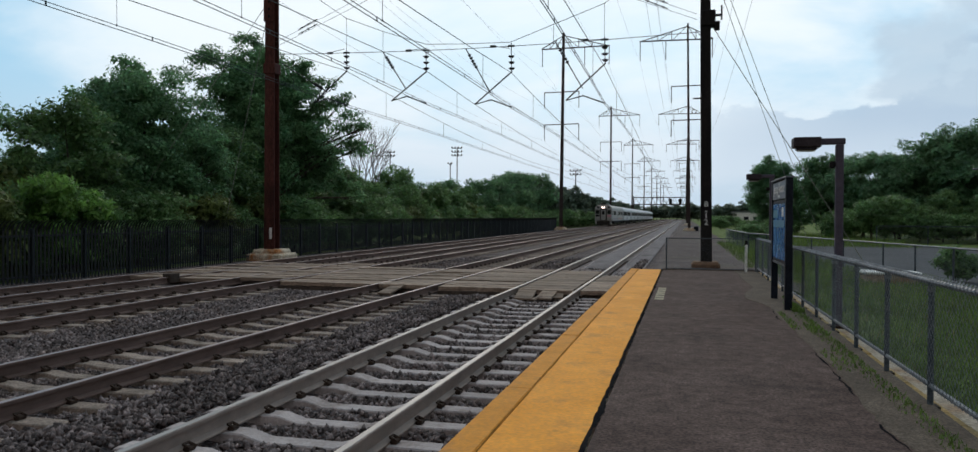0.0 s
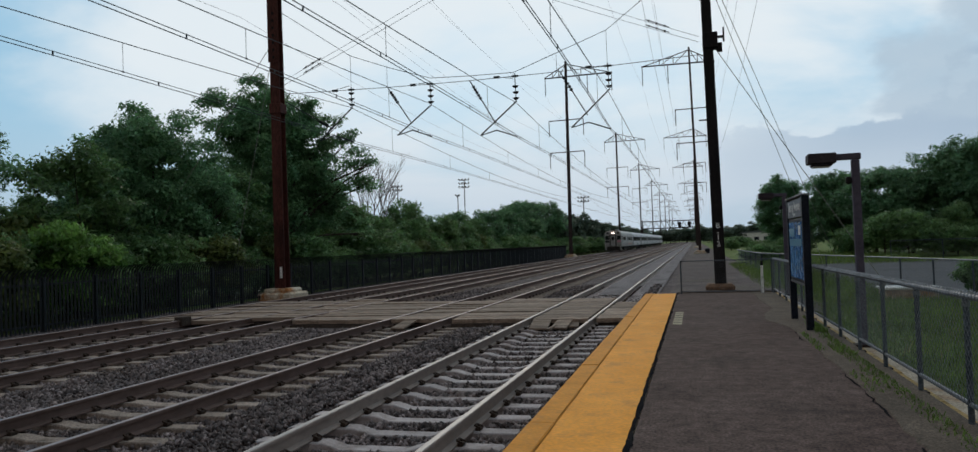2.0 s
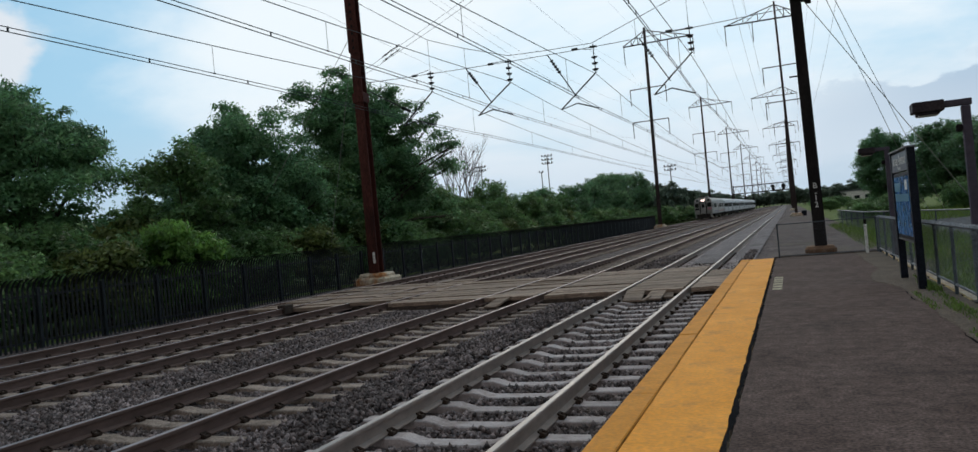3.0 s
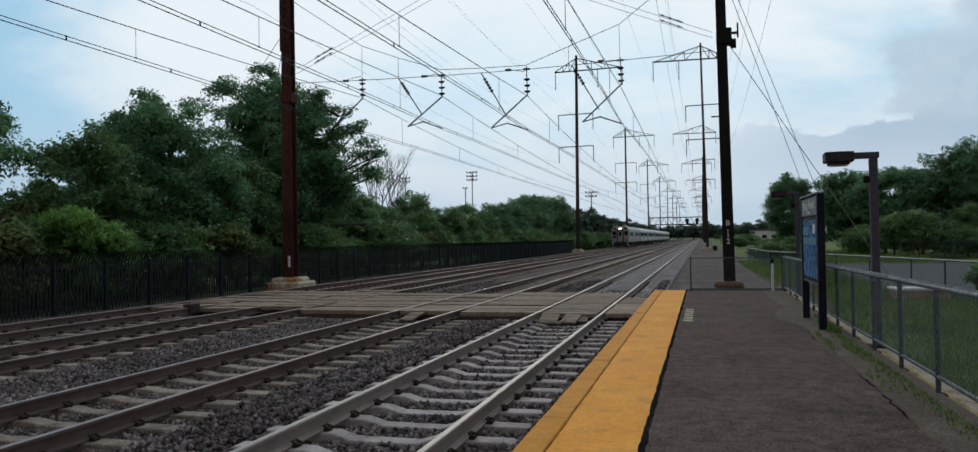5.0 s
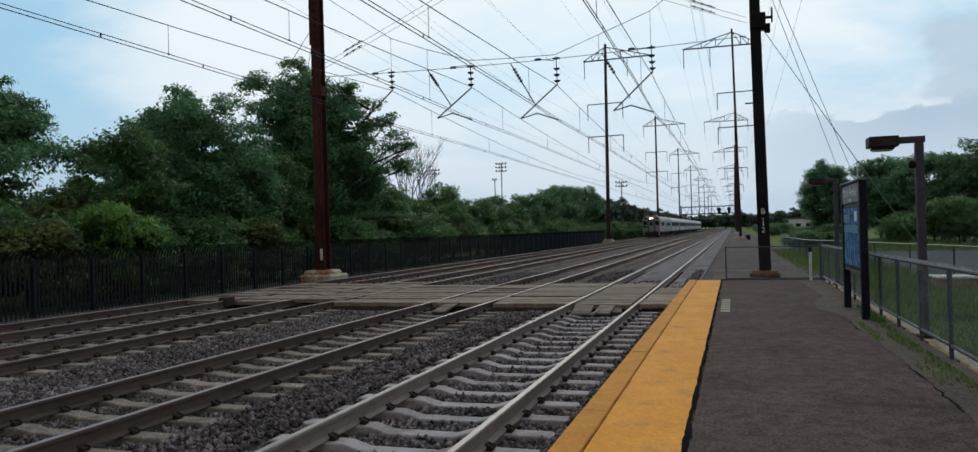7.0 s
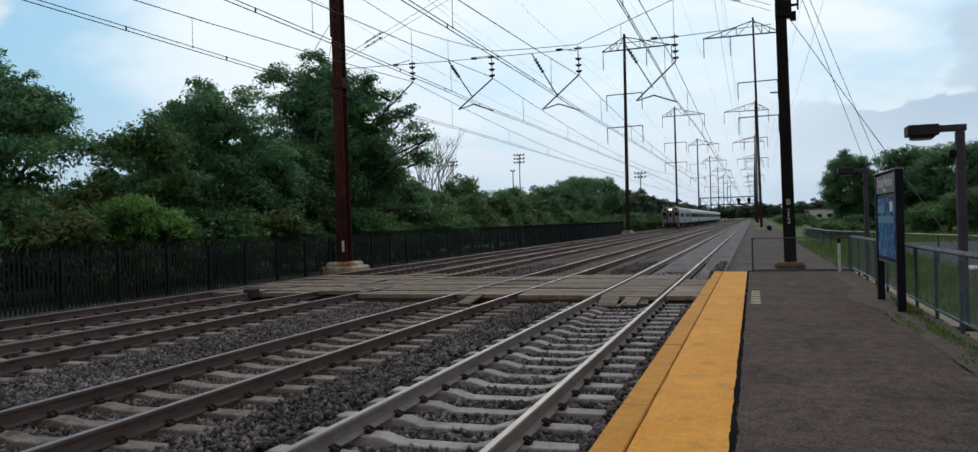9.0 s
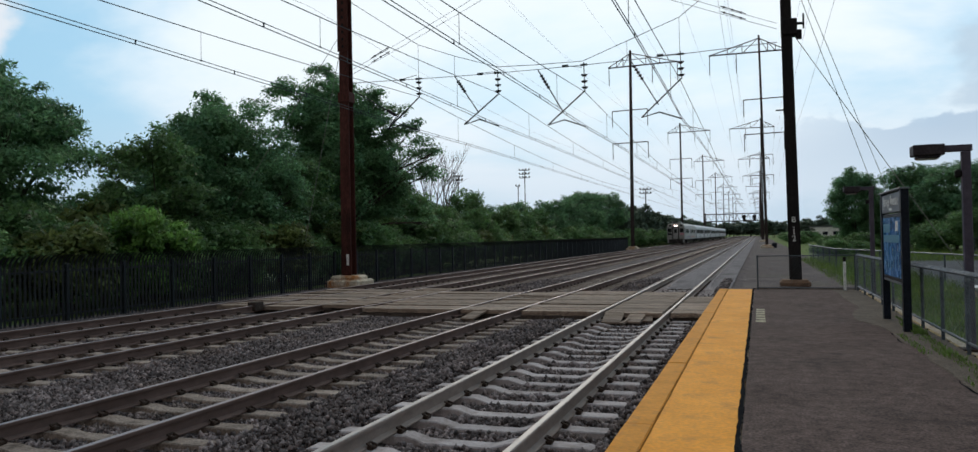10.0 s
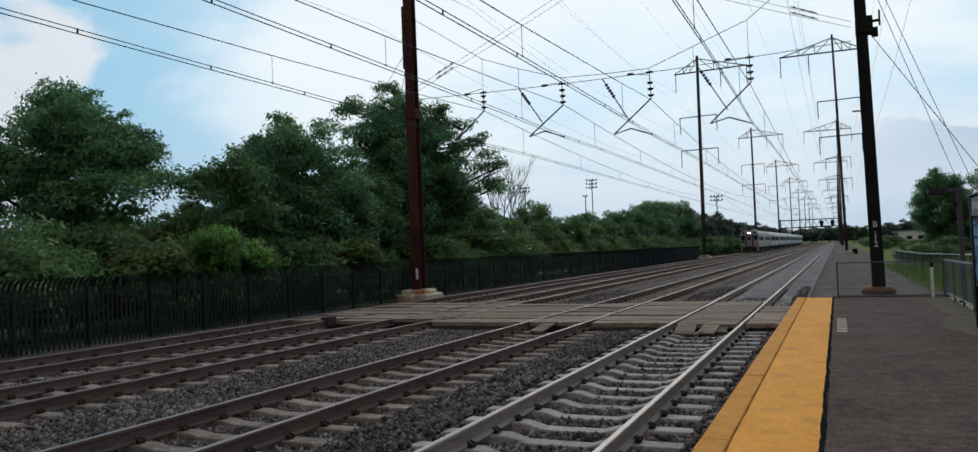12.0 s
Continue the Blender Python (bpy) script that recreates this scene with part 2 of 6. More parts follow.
M_YELLOW = mat("yellow_paint", (0.71, 0.285, 0.036), (0.83, 0.355, 0.060), scale=1.3, fine=28, rough=0.75, bump=0.35, dist=0.006,
               stain=(0.40, 0.17, 0.04), stain_scale=2.6, stain_range=(0.54, 0.78), fine_amount=0.13, spec=0.08, blotch=0.06)
M_YELLOW_EDGE = mat("yellow_edge_paint", (0.56, 0.23, 0.032), (0.64, 0.27, 0.044), scale=2.3, fine=30, rough=0.8, bump=0.35, dist=0.006,
                    stain=(0.32, 0.16, 0.06), stain_scale=3.0, stain_range=(0.58, 0.8), fine_amount=0.12, blotch=0.08)
M_CONC = mat("concrete", (0.31, 0.25, 0.185), (0.43, 0.36, 0.28), scale=2, fine=35, rough=0.9, bump=0.4, dist=0.008,
             stain=(0.24, 0.12, 0.05), stain_scale=1.6, stain_range=(0.5, 0.7))
M_FOUND = mat("rust_stained_concrete", (0.46, 0.39, 0.29), (0.58, 0.51, 0.40), scale=1.5, fine=25, rough=0.9, bump=0.4, dist=0.008,
              stain=(0.34, 0.14, 0.045), stain_scale=1.3, stain_range=(0.48, 0.62))
M_KERB = mat("tan_kerb_concrete", (0.30, 0.195, 0.075), (0.41, 0.28, 0.12), scale=1.6, fine=30, rough=0.92, bump=0.5, dist=0.01,
             stain=(0.15, 0.12, 0.06), stain_scale=1.2, stain_range=(0.5, 0.68))
M_JOINT = mat("brown_joint", (0.13, 0.065, 0.02), (0.22, 0.105, 0.03), scale=6, fine=50, rough=0.9, bump=0.3, spec=0.0)
M_TIE_GREY = mat("tie_concrete", (0.325, 0.283, 0.272), (0.426, 0.376, 0.366), scale=4, fine=40, rough=0.92, bump=0.2, dist=0.004, rand=0.12, fine_amount=0.14, blotch=0.08,
                 stain=(0.173, 0.136, 0.120), stain_scale=3.0, stain_range=(0.52, 0.72))
M_TIE_TAN = mat("tie_concrete_soiled", (0.193, 0.153, 0.125), (0.284, 0.229, 0.192), scale=4, fine=40, rough=0.95, bump=0.4, dist=0.006, rand=0.2,
                stain=(0.101, 0.078, 0.062), stain_scale=3.0)
M_BALLAST = mat("ballast_stone", (0.083, 0.069, 0.066), (0.184, 0.152, 0.148), scale=1.2, fine=22, rough=0.95, bump=0.8, dist=0.03,
                island=0.65, stain=(0.122, 0.092, 0.073), stain_scale=0.7, fine_amount=0.5)
M_BALLAST_BED = mat("ballast_bed", (0.069, 0.055, 0.054), (0.140, 0.114, 0.112), scale=1.0, fine=20, rough=0.97, bump=1.0, dist=0.05,
                    stain=(0.107, 0.082, 0.068), stain_scale=0.5, fine_amount=0.8)
M_FINES = mat("pale_stone_dust", (0.127, 0.114, 0.116), (0.188, 0.170, 0.173), scale=0.9, fine=30, rough=0.95, bump=0.5, dist=0.01, stretch=(1, 0.5, 1), stain=(0.091, 0.081, 0.081), stain_scale=0.7)
M_RAIL_SIDE = mat("rail_web_grey", (0.213, 0.173, 0.152), (0.294, 0.242, 0.213), scale=3, fine=25, rough=0.75, bump=0.08, stretch=(1, 0.2, 0.5), metal=0.1, fine_amount=0.12, blotch=0.06)
M_RAIL_RUST = mat("rail_web_rust", (0.106, 0.071, 0.060), (0.160, 0.111, 0.096), scale=3, fine=25, rough=0.85, bump=0.1, stretch=(1, 0.2, 0.5), metal=0.1, fine_amount=0.15, blotch=0.08)
M_RAIL_TOP = mat("rail_polished_head", (0.24, 0.232, 0.23), (0.31, 0.30, 0.295), scale=4, fine=60, rough=0.55, metal=0.8, bump=0.05, stretch=(1, 0.05, 1), fine_amount=0.12)
M_RAIL_TOP_DULL = mat("rail_dull_head", (0.22, 0.19, 0.195), (0.30, 0.26, 0.265), scale=4, fine=60, rough=0.52, metal=0.8, bump=0.05, stretch=(1, 0.05, 1), fine_amount=0.15)
M_CLIP = mat("rusty_fastener", (0.030, 0.022, 0.018), (0.06, 0.04, 0.03), scale=20, fine=80, rough=0.8, metal=0.3, bump=0.2)
M_PLANK = mat("weathered_timber", (0.200, 0.148, 0.112), (0.300, 0.232, 0.182), scale=1.3, fine=16, rough=0.92, bump=0.7, dist=0.010, rand=0.17, stretch=(0.22, 3, 3),
              stain=(0.122, 0.095, 0.078), stain_scale=0.9, stain_range=(0.5, 0.7), fine_amount=0.4, blotch=0.2)
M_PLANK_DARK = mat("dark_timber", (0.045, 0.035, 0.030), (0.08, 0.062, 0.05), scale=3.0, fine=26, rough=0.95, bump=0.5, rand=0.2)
M_RUST = mat("red_oxide_steel", (0.055, 0.019, 0.016), (0.088, 0.031, 0.025), scale=1.5, fine=18, rough=0.7, metal=0.1, bump=0.15, stretch=(1, 1, 0.3),
             stain=(0.035, 0.014, 0.012), stain_scale=1.2)
M_BLACKSTEEL = mat("black_steel", (0.008, 0.0075, 0.008), (0.017, 0.014, 0.014), scale=2, fine=20, rough=0.7, bump=0.15, stretch=(1, 1, 0.3))
M_MAST = mat("weathered_mast_steel", (0.030, 0.022, 0.022), (0.055, 0.042, 0.040), scale=1.5, fine=10, rough=0.75, metal=0.2, bump=0.1)
M_WIRE = plain("wire_bronze", (0.040, 0.050, 0.055), 0.6, 0.3)
M_WIRE_THIN = plain("wire_steel", (0.09, 0.11, 0.13), 0.6, 0.3)
M_PORCELAIN = mat("insulator_porcelain", (0.020, 0.022, 0.026), (0.04, 0.045, 0.05), scale=8, fine=40, rough=0.3, bump=0.0)
M_FENCE_BLACK = mat("black_fence_paint", (0.005, 0.0085, 0.011), (0.010, 0.014, 0.017), scale=3, fine=20, rough=0.38, spec=0.32, bump=0.1)
M_GALV = mat("galvanised_steel", (0.12, 0.135, 0.15), (0.19, 0.20, 0.215), scale=6, fine=40, rough=0.5, metal=0.6, bump=0.1, stain=(0.11, 0.11, 0.115), stain_scale=4)
M_KNUCKLE = mat("bright_galvanised_knuckles", (0.20, 0.215, 0.23), (0.34, 0.355, 0.37), scale=9, fine=50, rough=0.45, metal=0.5, bump=0.0)
M_GALV_OLD = mat("dull_galvanised_steel", (0.055, 0.068, 0.082), (0.09, 0.105, 0.12), scale=5, fine=40, rough=0.65, metal=0.4, bump=0.1)
M_MESH = mat("dull_fence_wire", (0.11, 0.12, 0.13), (0.17, 0.18, 0.19), scale=5, fine=40, rough=0.7, metal=0.2, bump=0.0)
M_LAMP = mat("brown_purple_paint", (0.060, 0.052, 0.075), (0.080, 0.070, 0.094), scale=3, fine=30, rough=0.6, bump=0.08, fine_amount=0.12)
M_LAMP_HEAD = mat("dark_bronze_paint", (0.022, 0.018, 0.023), (0.038, 0.030, 0.036), scale=3, fine=30, rough=0.55, bump=0.1)
M_LENS = plain("lamp_lens", (0.30, 0.27, 0.25), 0.35)
M_SIGN_FRAME = mat("navy_sign_frame", (0.006, 0.008, 0.014), (0.012, 0.015, 0.024), scale=4, fine=30, rough=0.45, bump=0.05)
M_SIGN_HEAD = mat("grey_sign_header", (0.13, 0.14, 0.16), (0.165, 0.175, 0.195), scale=3, fine=20, rough=0.4, bump=0.0)
M_POSTER = mat("blue_poster", (0.025, 0.11, 0.30), (0.045, 0.19, 0.42), scale=1.6, fine=6, rough=0.25, bump=0.0)
M_POSTER_LIGHT = plain("poster_pale_blue", (0.11, 0.29, 0.42), 0.3)
M_WHITE = mat("white_paint", (0.62, 0.62, 0.60), (0.75, 0.75, 0.73), scale=4, fine=30, rough=0.6, bump=0.1)
M_MARK = mat("worn_white_marking", (0.27, 0.235, 0.16), (0.44, 0.385, 0.27), scale=8, fine=40, rough=0.85, bump=0.2, fine_amount=0.5)
M_CINDER = mat("cinder_gravel", (0.076, 0.061, 0.058), (0.127, 0.103, 0.098), scale=0.7, fine=14, rough=0.97, bump=1.0, dist=0.04, stain=(0.101, 0.092, 0.062), stain_scale=0.25)
M_GRASS_SOIL = mat("meadow_ground", (0.070, 0.112, 0.022), (0.125, 0.165, 0.042), scale=0.5, fine=9, rough=0.95, bump=0.8, dist=0.05, stain=(0.15, 0.145, 0.07), stain_scale=0.25)
M_GRASS = leaf_mat("grass_blades", (0.088, 0.155, 0.028), (0.140, 0.205, 0.046), 0.3)
M_GRASS_DRY = leaf_mat("dry_grass_blades", (0.20, 0.19, 0.08), (0.28, 0.25, 0.12), 0.2)
M_LOT = mat("parking_lot_asphalt", (0.050, 0.054, 0.060), (0.074, 0.079, 0.086), scale=0.4, fine=8, rough=0.9, bump=0.3, stain=(0.085, 0.09, 0.095), stain_scale=0.15)
M_BARK = mat("bark", (0.035, 0.028, 0.022), (0.07, 0.058, 0.046), scale=5, fine=20, rough=0.95, bump=0.8, dist=0.03, stretch=(1, 1, 0.25))
M_BARK_PALE = mat("dead_bark", (0.11, 0.10, 0.095), (0.17, 0.155, 0.145), scale=5, fine=20, rough=0.95, bump=0.4, stretch=(1, 1, 0.25))
M_LEAF = leaf_mat("leaf_dark_green", (0.086, 0.195, 0.093), (0.162, 0.309, 0.137), 0.48)
M_LEAF_MID = leaf_mat("leaf_mid_green", (0.074, 0.151, 0.052), (0.125, 0.215, 0.072))
M_LEAF_CLUMP = leaf_mat("leaf_dark_green_sprays", (0.086, 0.188, 0.090), (0.144, 0.264, 0.123), 0.48, 8.5)
M_LEAF_MID_CLUMP = leaf_mat("leaf_mid_green_sprays", (0.079, 0.165, 0.058), (0.135, 0.238, 0.081), 0.48, 11.0)
M_LEAF_BRIGHT = leaf_mat("leaf_bright_green", (0.095, 0.215, 0.040), (0.155, 0.295, 0.065))
M_LEAF_YELLOW = leaf_mat("leaf_yellow_green", (0.078, 0.118, 0.032), (0.125, 0.16, 0.045))
# distance haze put into the colour: a greyer, bluer green for far trees
M_LEAF_HAZED = leaf_mat("leaf_hazed_green", (0.070, 0.105, 0.072), (0.098, 0.135, 0.092))
M_GUY = plain("weathered_guy_strand", (0.20, 0.21, 0.175), 0.6, 0.2)


# ---- building helpers ----
def part(name, bm, material, parent=None, label="", smooth=False):
    """Links a bmesh as one mesh object, under a thing or a part where one is given."""
    me = bpy.data.meshes.new(name)
    bm.to_mesh(me)
    bm.free()
    me.materials.append(material)
    if smooth:
        for p in me.polygons:
            p.use_smooth = True
    ob = new(name, me)
    if parent:
        ob.parent = parent
    if label:
        tagged(ob, label)
    return ob


def mesh_part(name, verts, faces, material, parent=None, label=""):
    me = bpy.data.meshes.new(name)
    me.from_pydata([tuple(v) for v in verts] if not hasattr(verts, "tolist") else verts.tolist(), [],
                   faces if not hasattr(faces, "tolist") else faces.tolist())
    me.materials.append(material)
    ob = new(name, me)
    if parent:
        ob.parent = parent
    if label:
        tagged(ob, label)
    return ob


def thing(name, at, label, category, group="", kind="", rz=0.0):
    e = new(name)
    e.matrix_basis = pose(*at, 0, 0, rz)
    e.empty_display_size = 0.2
    return tagged(e, label, category, group, kind)


def box(bm, x0, x1, y0, y1, z0, z1, bevel=0.0):
    r = bmesh.ops.create_cube(bm, size=1.0)
    vs = r["verts"]
    bmesh.ops.scale(bm, vec=(x1 - x0, y1 - y0, z1 - z0), verts=vs)
    bmesh.ops.translate(bm, vec=((x0 + x1) / 2, (y0 + y1) / 2, (z0 + z1) / 2), verts=vs)
    if bevel:
        es = list({e for v in vs for e in v.link_edges})
        bmesh.ops.bevel(bm, geom=es, offset=bevel, segments=1, affect="EDGES")


def boxes(*dims, bevel=0.0):
    bm = bmesh.new()
    for d in dims:
        box(bm, *d, bevel=bevel)
    return bm


def tube(bm, a, b, r0, r1=None, n=8):
    """A tapered round bar from a to b."""
    a, b = Vector(a), Vector(b)
    r1 = r0 if r1 is None else r1
    q = (b - a).to_track_quat("Z", "Y")
    ring = []
    for p, r in ((a, r0), (b, r1)):
        ring.append([bm.verts.new(p + q @ Vector((r * math.cos(2 * math.pi * k / n), r * math.sin(2 * math.pi * k / n), 0))) for k in range(n)])
    for k in range(n):
        bm.faces.new((ring[0][k], ring[0][(k + 1) % n], ring[1][(k + 1) % n], ring[1][k]))
    bm.faces.new(ring[0][::-1])
    bm.faces.new(ring[1])


def tubes(segs, r, n=6):
    bm = bmesh.new()
    for a, b in segs:
        tube(bm, a, b, r, n=n)
    return bm


def line_bars(points, r, n=5):
    """One unbroken round bar through all the points."""
    bm = bmesh.new()
    pts = [Vector(p) for p in points]
    rings = []
    for k, p in enumerate(pts):
        d = (pts[min(k + 1, len(pts) - 1)] - pts[max(k - 1, 0)]).normalized()
        q = d.to_track_quat("Z", "Y")
        rings.append([bm.verts.new(p + q @ Vector((r * math.cos(2 * math.pi * i / n), r * math.sin(2 * math.pi * i / n), 0))) for i in range(n)])
    for a, b in zip(rings[:-1], rings[1:]):
        for i in range(n):
            bm.faces.new((a[i], a[(i + 1) % n], b[(i + 1) % n], b[i]))
    bm.faces.new(rings[0][::-1])
    bm.faces.new(rings[-1])
    return bm


def extrude_y(profile, y0, y1, cuts=1):
    """A closed profile of (x, z) drawn out along y."""
    bm = bmesh.new()
    rows = []
    for k in range(cuts + 1):
        y = y0 + (y1 - y0) * k / cuts
        rows.append([bm.verts.new((x, y, z)) for x, z in profile])
    n = len(profile)
    for a, b in zip(rows[:-1], rows[1:]):
        for k in range(n):
            bm.faces.new((a[k], a[(k + 1) % n], b[(k + 1) % n], b[k]))
    bm.faces.new(rows[0][::-1])
    bm.faces.new(rows[-1])
    bmesh.ops.recalc_face_normals(bm, faces=bm.faces)
    return bm


# ---- plan ----
RAIL = -0.21                                  # top of the rails; the platform's surface is 0
TRACKS = (-2.93, -6.49, -10.82, -14.16)
EDGE, YELLOW_IN, PLAT_END, FENCE_X = -1.27, -0.40, 22.1, 2.13
SPAN_Y, MAST_L, MAST_R, STEP = 30.7, -17.7, 1.04, 79.0
GROUND = -0.52


# ---- ground ----
def ground_sheet():
    """One sheet out to the horizon; its near cells are small and follow the lie of the land."""
    xs = sorted(set([-2500, -900, -400, -200, -100, -60, -40, -30, -25] + [round(-22 + 0.75 * k, 2) for k in range(60)] + [25, 30, 40, 60, 100, 200, 400, 900, 2500]))
    ys = sorted(set([-2500, -800, -300, -100, -50, -25] + [-10 + 1.5 * k for k in range(60)] + [90, 110, 140, 180, 240, 320, 450, 700, 1200, 2500]))

    def height(x, y):
        z = GROUND
        if x < -18.5:
            z -= 0.15
        if x > 2.2:
            z -= min(1.0, (x - 2.2) / 3.0) * 0.14
        if -19 < x < 23 and y < 80:
            z += 0.05 * noise.noise((x * 0.5, y * 0.5, 0))
        if -18.6 < x < 3.2:
            z -= 0.14
        return z

    verts = [(x, y, height(x, y)) for y in ys for x in xs]
    n = len(xs)
    faces = [(j * n + i, j * n + i + 1, (j + 1) * n + i + 1, (j + 1) * n + i) for j in range(len(ys) - 1) for i in range(n - 1)]
    g = mesh_part("ground", verts, faces, M_GRASS_SOIL)
    return tagged(g, "green meadow ground with patches of bare soil", "ground", kind="structure")


ground_sheet()


def ballast_bed():
    """The raised bed of crushed stone under the four tracks, with sloping shoulders."""
    xs = [-18.9, -18.2, -17.4, -16.6, -15.9] + [round(-15.6 + 0.3 * k, 2) for k in range(49)] + [-0.9, 0.2]
    ys = [-12 + 0.5 * k for k in range(80)] + [28 + 4 * k for k in range(25)] + [130 + 20 * k for k in range(30)]

    def height(x, y):
        z = -0.44
        for c in TRACKS:
            if abs(x - c) < (0.85 if c == TRACKS[0] else 1.3):
                z = -0.475 if c == TRACKS[0] else -0.46
        if -13.1 < x < -11.9 or -9.2 < x < -8.1 or -5.2 < x < -4.2:
            z += 0.02
        if x < -16.2:
            z -= min(0.10, (-16.2 - x) * 0.12)
        if y < 60:
            z += 0.02 * noise.noise((x * 1.7, y * 1.7, 3))
        return z if x < -1 else -0.47

    verts = [(x, y, height(x, y)) for y in ys for x in xs]
    n = len(xs)
    faces = [(j * n + i, j * n + i + 1, (j + 1) * n + i + 1, (j + 1) * n + i) for j in range(len(ys) - 1) for i in range(n - 1)]
    b = mesh_part("ballast_bed", verts, faces, M_BALLAST_BED)
    tagged(b, "grey crushed stone ballast bed under the tracks", "ballast", kind="structure")


ballast_bed()


def cinder_strip():
    """The bare cinder ground beside the line past the platform's end, out to the horizon."""
    ys = [PLAT_END - 0.4 + 1.0 * k for k in range(40)] + [64 + 8 * k for k in range(30)] + [330, 420, 600]
    xs = [-1.35, -0.6, 0.2, 1.0, 1.8, 2.5, 3.1, 3.6]
    verts = []
    for y in ys:
        for i, x in enumerate(xs):
            xx = x + (0.5 * noise.noise((0, y * 0.3, 5)) if i == len(xs) - 1 else 0)
            verts.append((xx, y, -0.455 + 0.03 * noise.noise((xx * 1.3, y * 0.8, 9)) - (0.12 if i == len(xs) - 1 else 0) - (0.05 if i == 0 else 0)))
    n = len(xs)
    faces = [(j * n + i, j * n + i + 1, (j + 1) * n + i + 1, (j + 1) * n + i) for j in range(len(ys) - 1) for i in range(n - 1)]
    tagged(mesh_part("cinder_path", verts, faces, M_CINDER), "bare grey cinder and gravel strip beside the line", "gravel path", kind="structure")


cinder_strip()


# ---- platform ----
def platform():
    slab = thing("platform", (0, 0, 0), "low dark asphalt railway platform with a yellow edge strip", "platform", kind="structure")
    part("concrete_base", boxes((EDGE + 0.05, FENCE_X + 0.25, -12, PLAT_END, -0.62, -0.035)), M_CONC, slab, "stained concrete base wall")
    part("asphalt_surface", boxes((YELLOW_IN + 0.03, 1.72, -12, PLAT_END - 0.02, -0.033, 0.0)), M_ASPHALT, slab, "dark weathered asphalt surface")
    # worn border strip along the fence, its inner edge broken and uneven
    bm = bmesh.new()
    prev = None
    y = -12.0
    while y <= PLAT_END - 0.1:
        x0 = 1.62 + 0.10 * noise.noise((y * 0.9, 3.3, 0)) + 0.03 * noise.noise((y * 6, 1.3, 0))
        if 12.5 < y < 17.5:
            x0 -= 0.34 * math.sin((y - 12.5) / 5.0 * math.pi) ** 2
        if y > 18:
            x0 -= (y - 18) * 0.02
        cur = [bm.verts.new((x0, y, 0.001)), bm.verts.new((x0 + 0.012, y, 0.009)), bm.verts.new((FENCE_X + 0.02, y, 0.006)), bm.verts.new((FENCE_X + 0.02, y, -0.03))]
        if prev:
            for k in range(3):
                bm.faces.new((prev[k], prev[k + 1], cur[k + 1], cur[k]))
        prev = cur
        y += 0.12
    part("worn_border", bm, M_ASPHALT_OLD, slab, "pale worn asphalt border strip")
    # the crack between border and asphalt
    bm = bmesh.new()
    prev = None
    y = 1.0
    while y <= 12.8:
        x0 = 1.60 + 0.10 * noise.noise((y * 0.9, 3.3, 0)) + 0.03 * noise.noise((y * 6, 1.3, 0))
        w = max(0.0015, 0.009 + 0.022 * noise.noise((y * 2.3, 8.8, 0)))
        cur = [bm.verts.new((x0 - w, y, 0.004)), bm.verts.new((x0 + w * 0.6, y, 0.004))]
        if prev and noise.noise((y * 1.1, 4.4, 0)) > -0.22:
            bm.faces.new((prev[0], prev[1], cur[1], cur[0]))
        prev = cur
        y += 0.06
    part("crack", bm, M_TAR, slab, "dark open crack in the asphalt")
    # a crack right across the platform
    bm = bmesh.new()
    prev = None
    x = YELLOW_IN + 0.04
    while x <= 1.7:
        y0 = 4.58 + 0.05 * noise.noise((x * 2.1, 5.5, 0)) + 0.03 * noise.noise((x * 9, 2.5, 0)) + 0.04 * x
        w = max(0.003, 0.010 + 0.012 * noise.noise((x * 4, 1.8, 0)))
        cur = [bm.verts.new((x, y0 - w, 0.004)), bm.verts.new((x, y0 + w, 0.004))]
        if prev:
            bm.faces.new((prev[0], cur[0], cur[1], prev[1]))
        prev = cur
        x += 0.04
    part("crack", bm, M_TAR, slab, "fine dark crack across the asphalt")
    # yellow strip with a ragged inner edge
    bm = bmesh.new()
    prev = None
    y = -12.0
    while y <= PLAT_END:
        xr = YELLOW_IN - 0.015 + 0.012 * noise.noise((y * 2.2, 0, 0)) + 0.012 * noise.noise((y * 9, 4, 0))
        cur = [bm.verts.new((-1.035, y, 0.0)), bm.verts.new((-1.03, y, 0.008)), bm.verts.new((xr, y, 0.008)), bm.verts.new((xr, y, -0.03))]
        if prev:
            for k in range(3):
                bm.faces.new((prev[k], prev[k + 1], cur[k + 1], cur[k]))
        prev = cur
        y += 0.1
    part("yellow_strip", bm, M_YELLOW, slab, "yellow painted warning strip")
    bm = bmesh.new()
    prev = None
    y = -12.0
    while y <= PLAT_END:
        w = 0.034 + 0.022 * noise.noise((y * 1.5, 7, 0)) + 0.018 * noise.noise((y * 8, 2, 0))
        cur = [bm.verts.new((YELLOW_IN - 0.02, y, 0.003)), bm.verts.new((YELLOW_IN - 0.01 + w, y, 0.004))]
        if prev:
            bm.faces.new((prev[0], prev[1], cur[1], cur[0]))
        prev = cur
        y += 0.08
    part("tar_seam", bm, M_TAR, slab, "black tar seam")
    bm = bmesh.new()
    prev = None
    y = 1.0
